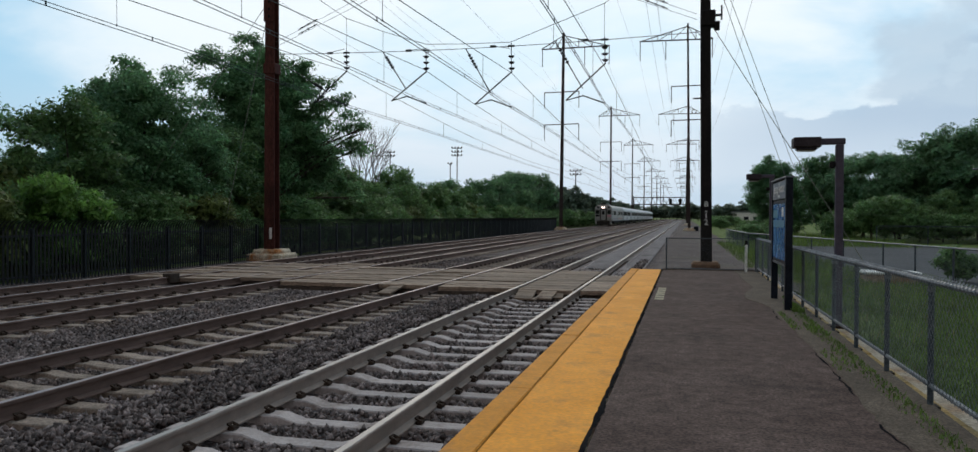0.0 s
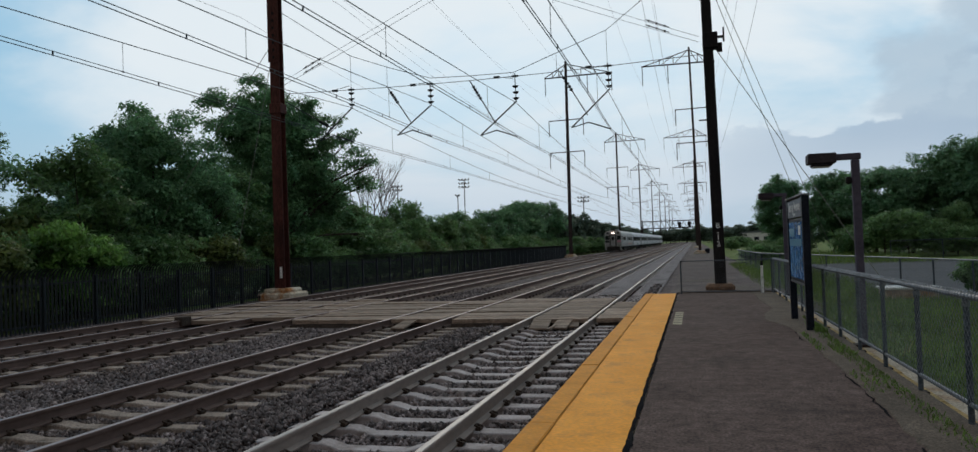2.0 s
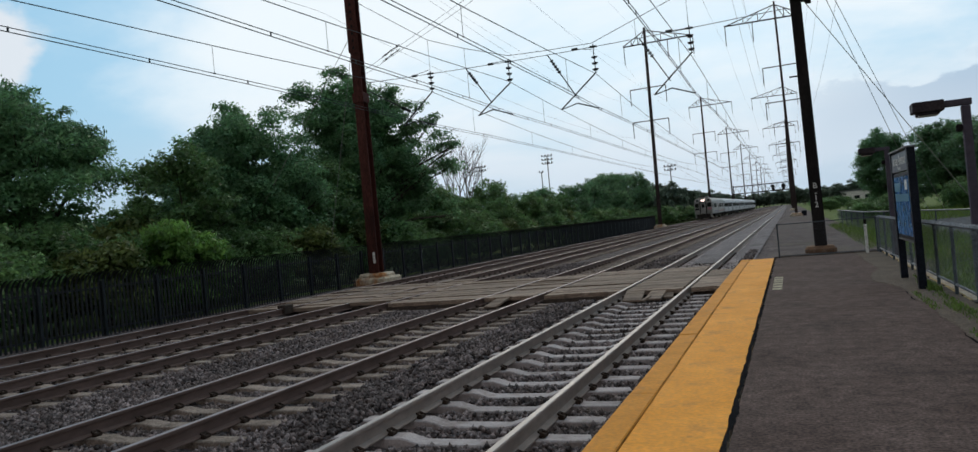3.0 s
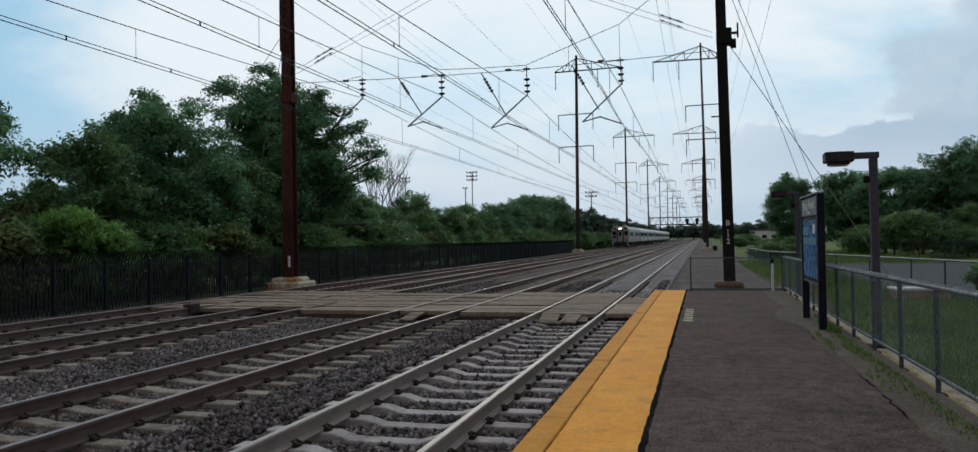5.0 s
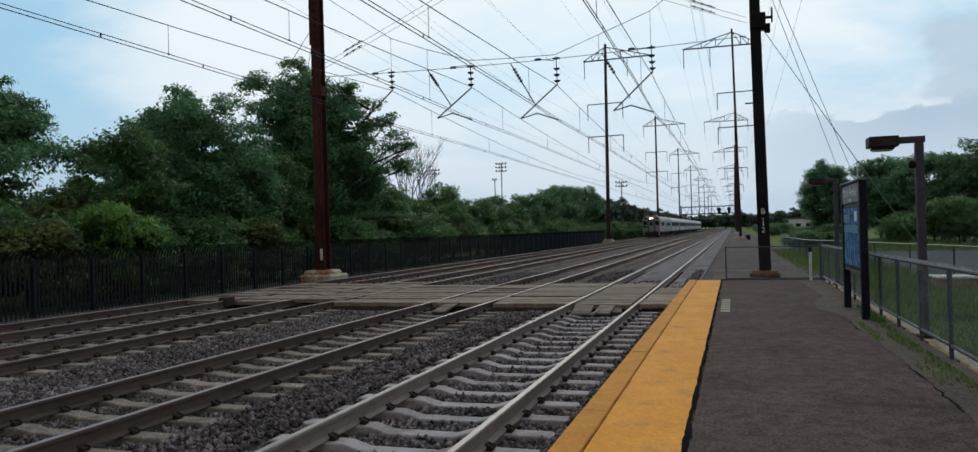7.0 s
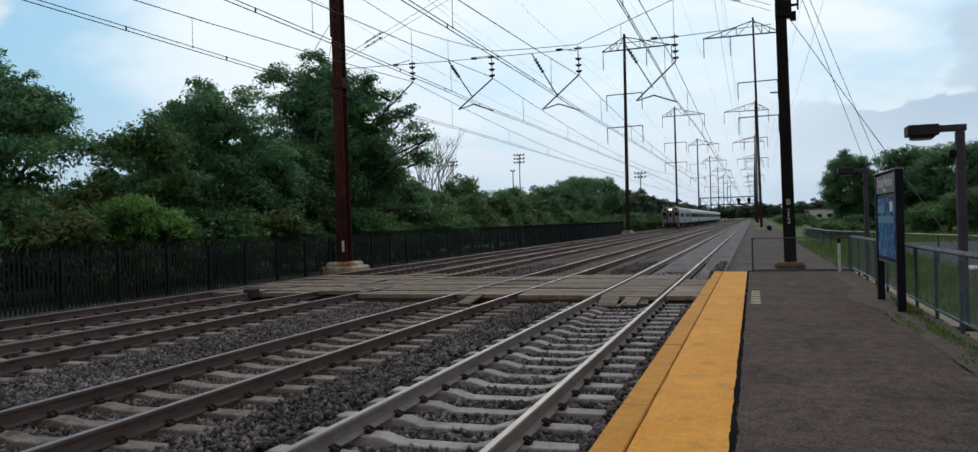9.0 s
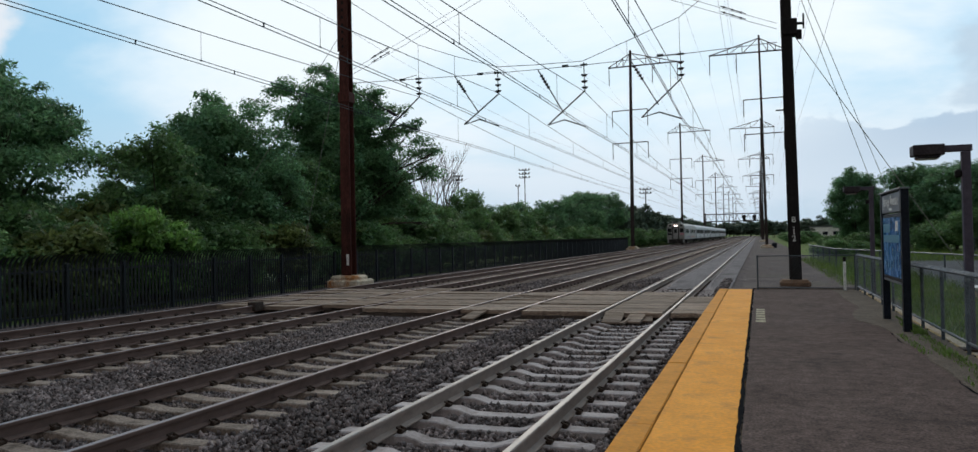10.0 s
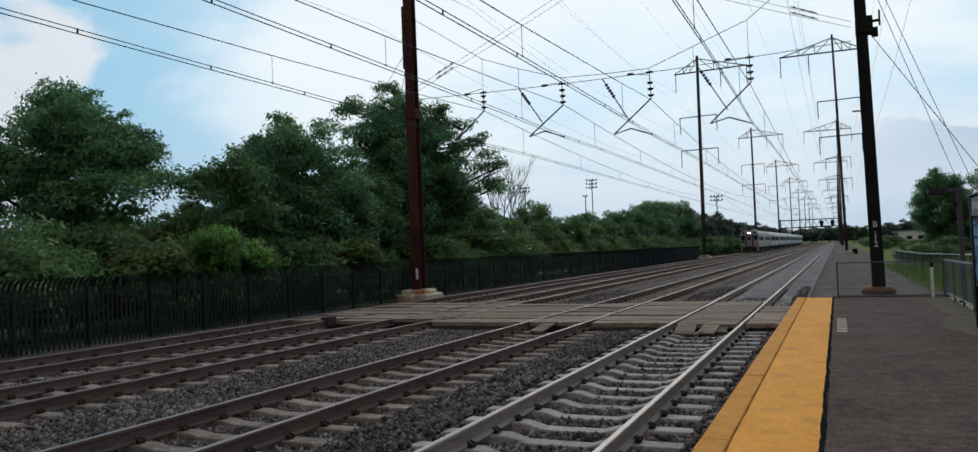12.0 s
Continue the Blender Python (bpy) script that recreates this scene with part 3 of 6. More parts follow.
    while y <= PLAT_END - 0.05:
        w = max(0.0008, 0.003 + 0.006 * noise.noise((y * 3.1, 6.1, 0)))
        xc = -1.036 + 0.012 * noise.noise((y * 2.4, 9.4, 0))
        cur = [bm.verts.new((xc - w, y, 0.0135)), bm.verts.new((xc + w, y, 0.0135))]
        if prev:
            bm.faces.new((prev[0], prev[1], cur[1], cur[0]))
        prev = cur
        y += 0.07
    part("joint", bm, M_JOINT, slab, "brown open joint along the edge boards")
    y = -12.0
    k = 0
    while y < PLAT_END - 0.1:
        y1 = min(y + 3.05, PLAT_END + 0.02)
        part("edge_board", boxes((EDGE, -1.045, y + 0.004, y1 - 0.004, -0.16, 0.007 + 0.004 * (k % 2)), bevel=0.012), M_YELLOW_EDGE, slab, "yellow painted edge board")
        y, k = y1, k + 1
    part("end_board", boxes((YELLOW_IN, FENCE_X + 0.1, PLAT_END, PLAT_END + 0.09, -0.3, 0.025), bevel=0.008), M_PLANK_DARK, slab, "dark timber end board")
    # worn lettering painted along the seam, unreadable
    for i in range(6):
        y0 = 13.95 + i * 0.42
        part("marking_bar", boxes((-0.30, -0.14, y0, y0 + 0.27, 0.001, 0.004)), M_MARK, slab, "worn white painted marking")


platform()


# ---- tracks ----
def rail_profile(x, top):
    h, w, f = 0.172, 0.036, 0.072
    return [(x - f, top - h), (x + f, top - h), (x + f, top - h + 0.012), (x + 0.012, top - h + 0.032), (x + 0.010, top - 0.045), (x + w, top - 0.036),
            (x + w, top - 0.010), (x + w - 0.008, top - 0.002), (x - w + 0.008, top - 0.002), (x - w, top - 0.010), (x - w, top - 0.036),
            (x - 0.010, top - 0.045), (x - 0.012, top - h + 0.032), (x - f, top - h + 0.012)]


def tie_mesh(name, material, dip):
    """A concrete tie: rail seats high, its middle lower, chamfered edges."""
    prof = [(-1.30, -0.015), (-1.26, 0.0), (-0.52, 0.0), (-0.33, -dip), (0.33, -dip), (0.52, 0.0), (1.26, 0.0), (1.30, -0.015)]
    bm = bmesh.new()
    rows = []
    for y, dz in ((-0.125, -0.14), (-0.108, -0.012), (-0.096, 0.0), (0.096, 0.0), (0.108, -0.012), (0.125, -0.14)):
        rows.append([bm.verts.new((x, y, z + dz)) for x, z in prof])
    for a, b in zip(rows[:-1], rows[1:]):
        for k in range(len(prof) - 1):
            bm.faces.new((a[k], a[k + 1], b[k + 1], b[k]))
    for k in (0, len(prof) - 1):
        low = [bm.verts.new((prof[k][0], y, -0.18)) for y in (-0.135, 0.135)]
        ring = [r[k] for r in rows] + [low[1], low[0]]
        bm.faces.new(ring)
    bmesh.ops.recalc_face_normals(bm, faces=bm.faces)
    me = bpy.data.meshes.new(name)
    bm.to_mesh(me)
    bm.free()
    me.materials.append(material)
    return me


def clip_mesh():
    """A spring clip with its shoulder and pad."""
    bm = bmesh.new()
    box(bm, -0.03, 0.03, -0.05, 0.05, 0.0, 0.035, bevel=0.008)
    tube(bm, (-0.035, -0.035, 0.03), (0.03, -0.035, 0.055), 0.013, n=5)
    tube(bm, (0.03, -0.035, 0.055), (0.03, 0.04, 0.055), 0.013, n=5)
    tube(bm, (0.03, 0.04, 0.055), (-0.03, 0.04, 0.03), 0.013, n=5)
    me = bpy.data.meshes.new("fastener")
    bm.to_mesh(me)
    bm.free()
    me.materials.append(M_CLIP)
    return me


CLIP = clip_mesh()
TIE_STEP = 0.61
CROSS_Y0, CROSS_Y1 = 17.35, 23.7


def tie_start(index):
    """Where the first tie of a track lies along the line."""
    return int(-6 / TIE_STEP) * TIE_STEP + random.Random(index).random() * 0.3


def track(index, cx, tie_material, dip, side, head, label, near_to):
    t = thing("railway_track", (cx, 0, 0), label, "railway track", "parallel tracks", "structure")
    for s in (-1, 1):
        r = part("rail", extrude_y(rail_profile(s * 0.7525, RAIL), -12, 560, 4), side, t, "steel rail with a polished head")
        part("rail_head", boxes((s * 0.7525 - 0.030, s * 0.7525 + 0.030, -12, 560, RAIL - 0.006, RAIL), bevel=0.002), head, r, "polished running surface")
    tm = tie_mesh("tie", tie_material, dip)
    top = RAIL - 0.175
    far_v, far_f = [], []
    base = np.array([v.co[:] for v in tm.vertices])
    polys = [list(p.vertices) for p in tm.polygons]
    jit = random.Random(index)
    y = tie_start(index)
    while y < 330:
        if CROSS_Y0 + 0.1 < y < CROSS_Y1 - 0.1:
            y += TIE_STEP
            continue
        if y < near_to:
            o = new("tie", tm)
            o.parent = t
            o.matrix_basis = pose(jit.uniform(-0.03, 0.03), y, top, 0, 0, jit.uniform(-0.7, 0.7))
            if 0 < y < 32:
                for s in (-1, 1):
                    for d in (-1, 1):
                        c = new("fastener", CLIP)
                        c.parent = t
                        c.matrix_basis = pose(s * 0.7525 + d * 0.105, y, top, 0, 0, 180 if d > 0 else 0)
        else:
            off = len(far_v) * len(base)
            far_v.append(base + np.array((0, y, top)))
            far_f += [[i + off for i in p] for p in polys]
        y += TIE_STEP * (1 if y < 120 else 2)
    o = mesh_part("distant_ties", np.concatenate(far_v), far_f, tie_material, t)
    tagged(o, kind="stuff")
    return t


track(0, TRACKS[0], M_TIE_GREY, 0.055, M_RAIL_SIDE, M_RAIL_TOP, "railway track on pale concrete ties with bright worn rails", 62)
track(1, TRACKS[1], M_TIE_TAN, 0.03, M_RAIL_RUST, M_RAIL_TOP_DULL, "railway track with brown rails on soiled concrete ties", 55)
track(2, TRACKS[2], M_TIE_TAN, 0.03, M_RAIL_RUST, M_RAIL_TOP_DULL, "railway track with rust brown rails on soiled ties", 50)
track(3, TRACKS[3], M_TIE_TAN, 0.03, M_RAIL_RUST, M_RAIL_TOP_DULL, "far railway track beside the black fence", 45)


def stones():
    """Loose ballast: thousands of small broken stones, denser and smaller near the platform."""
    rng = np.random.default_rng(4)
    shape = np.array([(1, 0, 0), (-1, 0, 0), (0, 1, 0), (0, -1, 0), (0, 0, 1), (0, 0, -1)], float)
    tri = np.array([(0, 2, 4), (2, 1, 4), (1, 3, 4), (3, 0, 4), (2, 0, 5), (1, 2, 5), (3, 1, 5), (0, 3, 5)])
    pts = []
    for x0, x1, y0, y1, per, size in ((-10, EDGE, 2.0, 9.0, 460, 0.036), (-16.2, EDGE, 9.0, 17.3, 270, 0.042), (-16.5, -10, 2.0, 9.0, 120, 0.045), (-16.2, EDGE, 22.0, 34.0, 70, 0.05)):
        n = int((x1 - x0) * (y1 - y0) * per)
        x, y = rng.uniform(x0, x1, n), rng.uniform(y0, y1, n)
        keep = np.ones(n, bool)
        for c in TRACKS:
            keep &= ~(np.abs(np.abs(x - c) - 0.7525) < 0.11)
        for i, c in enumerate(TRACKS):
            gap = np.abs((y - tie_start(i) + TIE_STEP / 2) % TIE_STEP - TIE_STEP / 2)
            keep &= ~((np.abs(x - c) < 1.30) & (gap < (0.125 if i == 0 else 0.11)))
        pts.append(np.stack([x, y, np.full(n, size)], 1)[keep])
    p = np.concatenate(pts)
    n = len(p)
    z = np.full(n, -0.445)
    between = np.zeros(n, bool)
    for c in TRACKS:
        between |= np.abs(p[:, 0] - c) < 1.3
    z[between] -= 0.022
    z[between] += 0.008
    for i, c in enumerate(TRACKS):
        d = np.abs(p[:, 0] - c)
        z[(d > 0.86) & (d < 1.7)] += 0.036 if i == 0 else 0.012
    z += rng.uniform(-0.012, 0.016, n)
    mound = (~between) & (p[:, 0] > -16)
    z[mound] += 0.03
    s = p[:, 2:3] * rng.uniform(0.55, 1.35, (n, 1))
    v = shape[None] * (1 + rng.uniform(-0.35, 0.35, (n, 6, 1))) * (s * rng.uniform(0.6, 1.2, (n, 3)))[:, None, :]
    v = v + rng.normal(0, 0.15, v.shape) * s[:, None, :]
    a = rng.uniform(0, 6.283, n)
    b = rng.uniform(-0.8, 0.8, n)
    ca, sa, cb, sb = np.cos(a)[:, None], np.sin(a)[:, None], np.cos(b)[:, None], np.sin(b)[:, None]
    vy, vz = v[..., 1] * cb - v[..., 2] * sb, v[..., 1] * sb + v[..., 2] * cb
    vx, vy = v[..., 0] * ca - vy * sa, v[..., 0] * sa + vy * ca
    v = np.stack([vx + p[:, 0:1], vy + p[:, 1:2], vz + z[:, None]], -1).reshape(-1, 3)
    f = (tri[None] + (np.arange(n) * 6)[:, None, None]).reshape(-1, 3)
    me = bpy.data.meshes.new("ballast_stones")
    me.vertices.add(len(v)); me.vertices.foreach_set("co", v.ravel())
    me.loops.add(len(f) * 3); me.loops.foreach_set("vertex_index", f.ravel().astype(np.int32))
    me.polygons.add(len(f)); me.polygons.foreach_set("loop_start", np.arange(0, len(f) * 3, 3, dtype=np.int32))
    me.update(calc_edges=True)
    me.materials.append(M_BALLAST)
    tagged(new("ballast_stones", me), "loose grey broken ballast stones between the rails", "ballast", kind="stuff")


stones()


def stone_dust():
    """Pale packed fines that bury the near track's ties past the crossing."""
    for x0, x1, y0 in ((TRACKS[0] - 0.66, TRACKS[0] + 0.66, 28.0), (TRACKS[0] + 0.84, TRACKS[0] + 1.75, 24.5)):
        v, f = [], []
        y = y0
        k = 0
        while y < 420:
            for i in range(5):
                x = x0 + (x1 - x0) * i / 4
                fade = min(1.0, (y - y0) / 6.0)
                v.append((x + 0.05 * noise.noise((y, i, 0)) * (i in (0, 4)), y, -0.41 + 0.035 * fade + 0.012 * noise.noise((x * 3, y * 0.9, 2)) - (0.02 if i in (0, 4) else 0)))
            if k:
                f += [((k - 1) * 5 + i, (k - 1) * 5 + i + 1, k * 5 + i + 1, k * 5 + i) for i in range(4)]
            k += 1
            y += 0.8 if y < 70 else 6.0
        tagged(mesh_part("stone_dust", v, f, M_FINES), "pale packed stone dust between the rails", "gravel", kind="structure")


stone_dust()


# ---- timber crossing ----
def worn_plank(x0, x1, w, rng, ragged):
    """A thick board whose front edge and ends are splintered."""
    n = max(4, int((x1 - x0) / 0.16))
    rows = []
    bm = bmesh.new()
    for i in range(n + 1):
        x = x0 + (x1 - x0) * i / n + (rng.uniform(-0.03, 0.03) if 0 < i < n else 0)
        f = rng.uniform(0, ragged) + (ragged * 0.8 if rng.random() < 0.2 else 0)
        z = rng.uniform(-0.004, 0.004)
        rows.append([bm.verts.new(p) for p in ((x, f + 0.006, -0.10), (x, f, z - 0.004), (x, f + 0.004, z), (x, w - 0.003, z), (x, w, z - 0.004), (x, w, -0.10))])
    for a, b in zip(rows[:-1], rows[1:]):
        for k in range(6):
            bm.faces.new((a[k], b[k], b[(k + 1) % 6], a[(k + 1) % 6]))
    bm.faces.new(rows[0]); bm.faces.new(rows[-1][::-1])
    bmesh.ops.recalc_face_normals(bm, faces=bm.faces)
    return bm


def crossing():
    c = thing("timber_crossing", (0, 0, 0), "weathered grey timber plank crossing laid over the tracks", "level crossing", kind="structure")
    jit = random.Random(12)
    spans = []
    for a, b in ((-1.38, TRACKS[0] + 0.80), (TRACKS[0] + 0.67, TRACKS[0] - 0.67), (TRACKS[0] - 0.82, TRACKS[1] + 0.82), (TRACKS[1] + 0.67, TRACKS[1] - 0.67),
                 (TRACKS[1] - 0.82, TRACKS[2] + 0.82), (TRACKS[2] + 0.67, TRACKS[2] - 0.67), (TRACKS[2] - 0.82, TRACKS[3] + 0.82), (TRACKS[3] + 0.67, TRACKS[3] - 0.67)):
        spans.append((b, a))
    for k, (x0, x1) in enumerate(spans):
        y = CROSS_Y0 + (0.12 if k in (0, 1) else 0.25 if k < 5 else 0.9)
        end = CROSS_Y1 - (1.4 if k == 0 else 0.0 if k < 5 else -0.6)
        broken = False
        while y < end - 0.1:
            w = jit.choice((0.30, 0.42, 0.55, 0.70))
            first = y < CROSS_Y0 + 0.95 and k < 5 and not broken
            pb = worn_plank(x0 + jit.uniform(0, 0.07), x1 - jit.uniform(0, 0.05), w - jit.choice((0.001, 0.002, 0.006)), jit, 0.075 if first else 0.012)
            broken = True
            o = part("plank", pb, M_PLANK, c)
            o.matrix_basis = pose(0, y, RAIL - 0.010 + jit.uniform(-0.003, 0.002), jit.choice((0, 0, 0.2, -0.2, 0.9)), jit.uniform(-0.15, 0.15), jit.uniform(-0.7, 0.7))
            y += w
        # set-back filler below the boards; its dark colour paints the shade there
        part("bearer", boxes((x0 + 0.05, x1 - 0.05, CROSS_Y0 + (0.3 if k < 5 else 1.0), CROSS_Y1 - 0.5, -0.42, RAIL - 0.13)), M_PLANK_DARK, c, "timber bearer, the shade under the planks put into its dark colour")
    # broken ramp boards in the first track and beside the second
    for x, y, w, l, rx, rz in ((-3.30, CROSS_Y0 - 0.62, 0.42, 0.95, 9, 3), (-2.86, CROSS_Y0 - 0.52, 0.36, 0.85, 10, -4), (-2.56, CROSS_Y0 - 0.25, 0.22, 0.6, 9, 6), (-6.75, CROSS_Y0 - 0.4, 0.34, 0.8, 10, -8), (-3.06, CROSS_Y0 - 0.75, 0.07, 0.5, 6, -14)):
        o = part("ramp_board", boxes((-w / 2, w / 2, 0, l, -0.045, 0.0), bevel=0.006), M_PLANK, c, "splintered grey ramp board")
        o.matrix_basis = pose(x, y, RAIL - 0.145, rx, 0, rz)
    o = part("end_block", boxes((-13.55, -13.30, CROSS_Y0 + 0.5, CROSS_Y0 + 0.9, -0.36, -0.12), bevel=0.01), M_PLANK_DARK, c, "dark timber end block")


crossing()


# ---- masts, cross-span and overhead lines ----
def disc_string(parent, a, b, count, r, name="insulator_string", rod=0.018):
    """A string of porcelain discs on a rod from a to b."""
    bm = bmesh.new()
    a, b = Vector(a), Vector(b)
    tube(bm, a, b, rod, n=6)
    for k in range(count):
        p = a.lerp(b, (k + 0.6) / count)
        d = (b - a).normalized() * 0.035
        tube(bm, p - d, p + d, r, r * 0.55, n=10)
    return part(name, bm, M_PORCELAIN, parent, "dark porcelain insulator discs")


def mast(name, x, y, s, material, label, width=0.42, lean=0.0, plates=False, foot=True, arms=(20.3, 15.55)):
    """A tall catenary mast: H column, a long trussed top arm over the tracks (towards s), two cross-arms with hanging strings."""
    t = thing(name, (x, y, GROUND), label, "catenary mast", "catenary masts")
    h, w = 29.0, width / 2
    bm = bmesh.new()
    prof = [(-w, -w), (w, -w), (w, -w + 0.05), (0.04, -w + 0.05), (0.04, w - 0.05), (w, w - 0.05), (w, w), (-w, w), (-w, w - 0.05), (-0.04, w - 0.05), (-0.04, -w + 0.05), (-w, -w + 0.05)]
    rows = []
    for z in (0.1, 6.0, 11.0, 20.0, h):
        k = 1 - 0.35 * z / h
        rows.append([bm.verts.new((px * k + lean * z / h, py * k, z)) for px, py in prof])
    for a, b in zip(rows[:-1], rows[1:]):
        for k in range(len(prof)):
            bm.faces.new((a[k], a[(k + 1) % len(prof)], b[(k + 1) % len(prof)], b[k]))
    bm.faces.new(rows[-1])
    part("column", bm, material, t)
    if plates:
        part("splice_plate", boxes((-w - 0.03, w + 0.03, -w - 0.03, w + 0.02, 8.3, 8.75), bevel=0.01), material, t)
        bm = boxes((-w - 0.02, w + 0.02, -w - 0.012, -w + 0.0, 10.6, 13.5))
        part("cover_plate", bm, material, t)
        for k in range(7):
            part("bolt_hole", boxes((-0.05, 0.05, -w - 0.03, -w - 0.013, 10.75 + 0.33 * k, 10.87 + 0.33 * k)), M_BLACKSTEEL, t)
        part("small_plate", boxes((-0.06 + 0.08, 0.14, -w - 0.012, -w - 0.002, 0.95, 1.45)), M_WHITE, t, "small white plate")
    # trussed top arm
    z, reach, back = 26.7, 7.0, -3.0
    bm = bmesh.new()
    ends = (s * back, s * reach)
    tube(bm, (ends[0], 0, z), (ends[1], 0, z + 0.1), 0.10, n=6)
    for e in ends:
        tube(bm, (lean, 0, z + 1.9), (e, 0, z + 0.05), 0.07, n=5)
        for f in (0.33, 0.62):
            px = lean + (e - lean) * f
            tube(bm, (px, 0, z), (px, 0, z + 1.9 * (1 - f)), 0.05, n=4)
            tube(bm, (px, 0, z), (lean + (e - lean) * (f - 0.3), 0, z + 1.9 * (1 - f + 0.3)), 0.045, n=4)
    part("top_arm", bm, material, t)
    for px in (ends[0] + s * 0.1, ends[1] - s * 0.1, s * reach * 0.48):
        part("hanger", line_bars([(px, 0, z), (px, 0, z - 2.6)], 0.055, 6), M_PORCELAIN, t, "hanging insulator rod")
    for z in arms:
        bm = tubes([((-2.55, 0, z), (2.55, 0, z + 0.06)), ((-2.55, 0, z), (-2.55, 0, z - 0.35)), ((2.55, 0, z), (2.55, 0, z - 0.35))], 0.075, 5)
        part("cross_arm", bm, material, t)
        for px in (-2.55, 2.55):
            part("hanger", line_bars([(px, 0, z - 0.3), (px, 0, z - 2.3)], 0.055, 6), M_PORCELAIN, t, "hanging insulator rod")
    if foot:
        bm = boxes((-0.85, 0.85, -0.8, 0.8, -0.35, 0.32), (-0.64, 0.64, -0.6, 0.6, 0.25, 0.50), bevel=0.08)
        part("foundation", bm, M_FOUND, t, "pale concrete foundation with rust stains")
    return t


left_mast = mast("catenary_mast", MAST_L, SPAN_Y, 1, M_RUST, "tall red oxide steel mast on a concrete foundation", 0.50, 0.0, True, True, ())
right_mast = mast("catenary_mast", MAST_R, SPAN_Y, -1, M_BLACKSTEEL, "tall black steel mast behind the platform's end", 0.42, -0.32, False, False, ())
for k in range(1, 9):
    mast("catenary_mast", -17.5, 31.5 + STEP * k + (1.5 if k == 1 else 0), 1, M_MAST, "tall slender steel mast with trussed arm, beside the far track", 0.5, 0.25 if k == 1 else 0.0, False, k < 3)
    mast("catenary_mast", 0.8, 31.5 + STEP * k, -1, M_MAST, "tall slender steel mast with trussed arm, beside the near track", 0.38, -0.4 if k == 1 else 0.0, False, k < 3)


def mast_fittings():
    """Collars, fittings and white characters on the near black mast."""
    part("collar", boxes((-0.30, 0.26, -0.28, 0.28, 9.35, 9.95), bevel=0.03), M_BLACKSTEEL, right_mast)
    part("side_bracket", boxes((0.2, 0.52, -0.06, 0.06, 9.75, 9.83), (0.46, 0.52, -0.06, 0.06, 9.6, 10.15), (0.22, 0.42, -0.1, 0.02, 9.2, 9.55), bevel=0.01), M_BLACKSTEEL, right_mast)
    part("step_peg", line_bars([(-0.55, -0.1, 6.6), (-0.2, -0.1, 6.6)], 0.03), M_BLACKSTEEL, right_mast)
    part("lower_bracket", boxes((-0.36, -0.2, -0.12, 0.1, 11.3, 11.6), bevel=0.02), M_BLACKSTEEL, right_mast)
    for ch, z in (("B", 2.42), ("-", 2.17), ("1", 1.97), ("2", 1.72)):
        cu = bpy.data.curves.new("character", "FONT")
        cu.body, cu.size, cu.align_x, cu.extrude = ch, 0.29, "CENTER", 0.003
        o = new("character", cu)
        me = bpy.data.meshes.new_from_object(o)
        bpy.data.objects.remove(o)
        me.materials.append(M_WHITE)
        o = new("character", me)
        o.parent = right_mast
        o.matrix_basis = pose(-0.03, -0.216, z, 90, 0, 0)
    part("footing", boxes((-0.56, 0.50, -0.55, 0.5, 0.0, 0.30), bevel=0.10), mat("rusty_soil", (0.13, 0.075, 0.045), (0.22, 0.14, 0.09), scale=3, fine=30, rough=0.95, bump=0.5), right_mast, "rust stained stones round the foot")


mast_fittings()


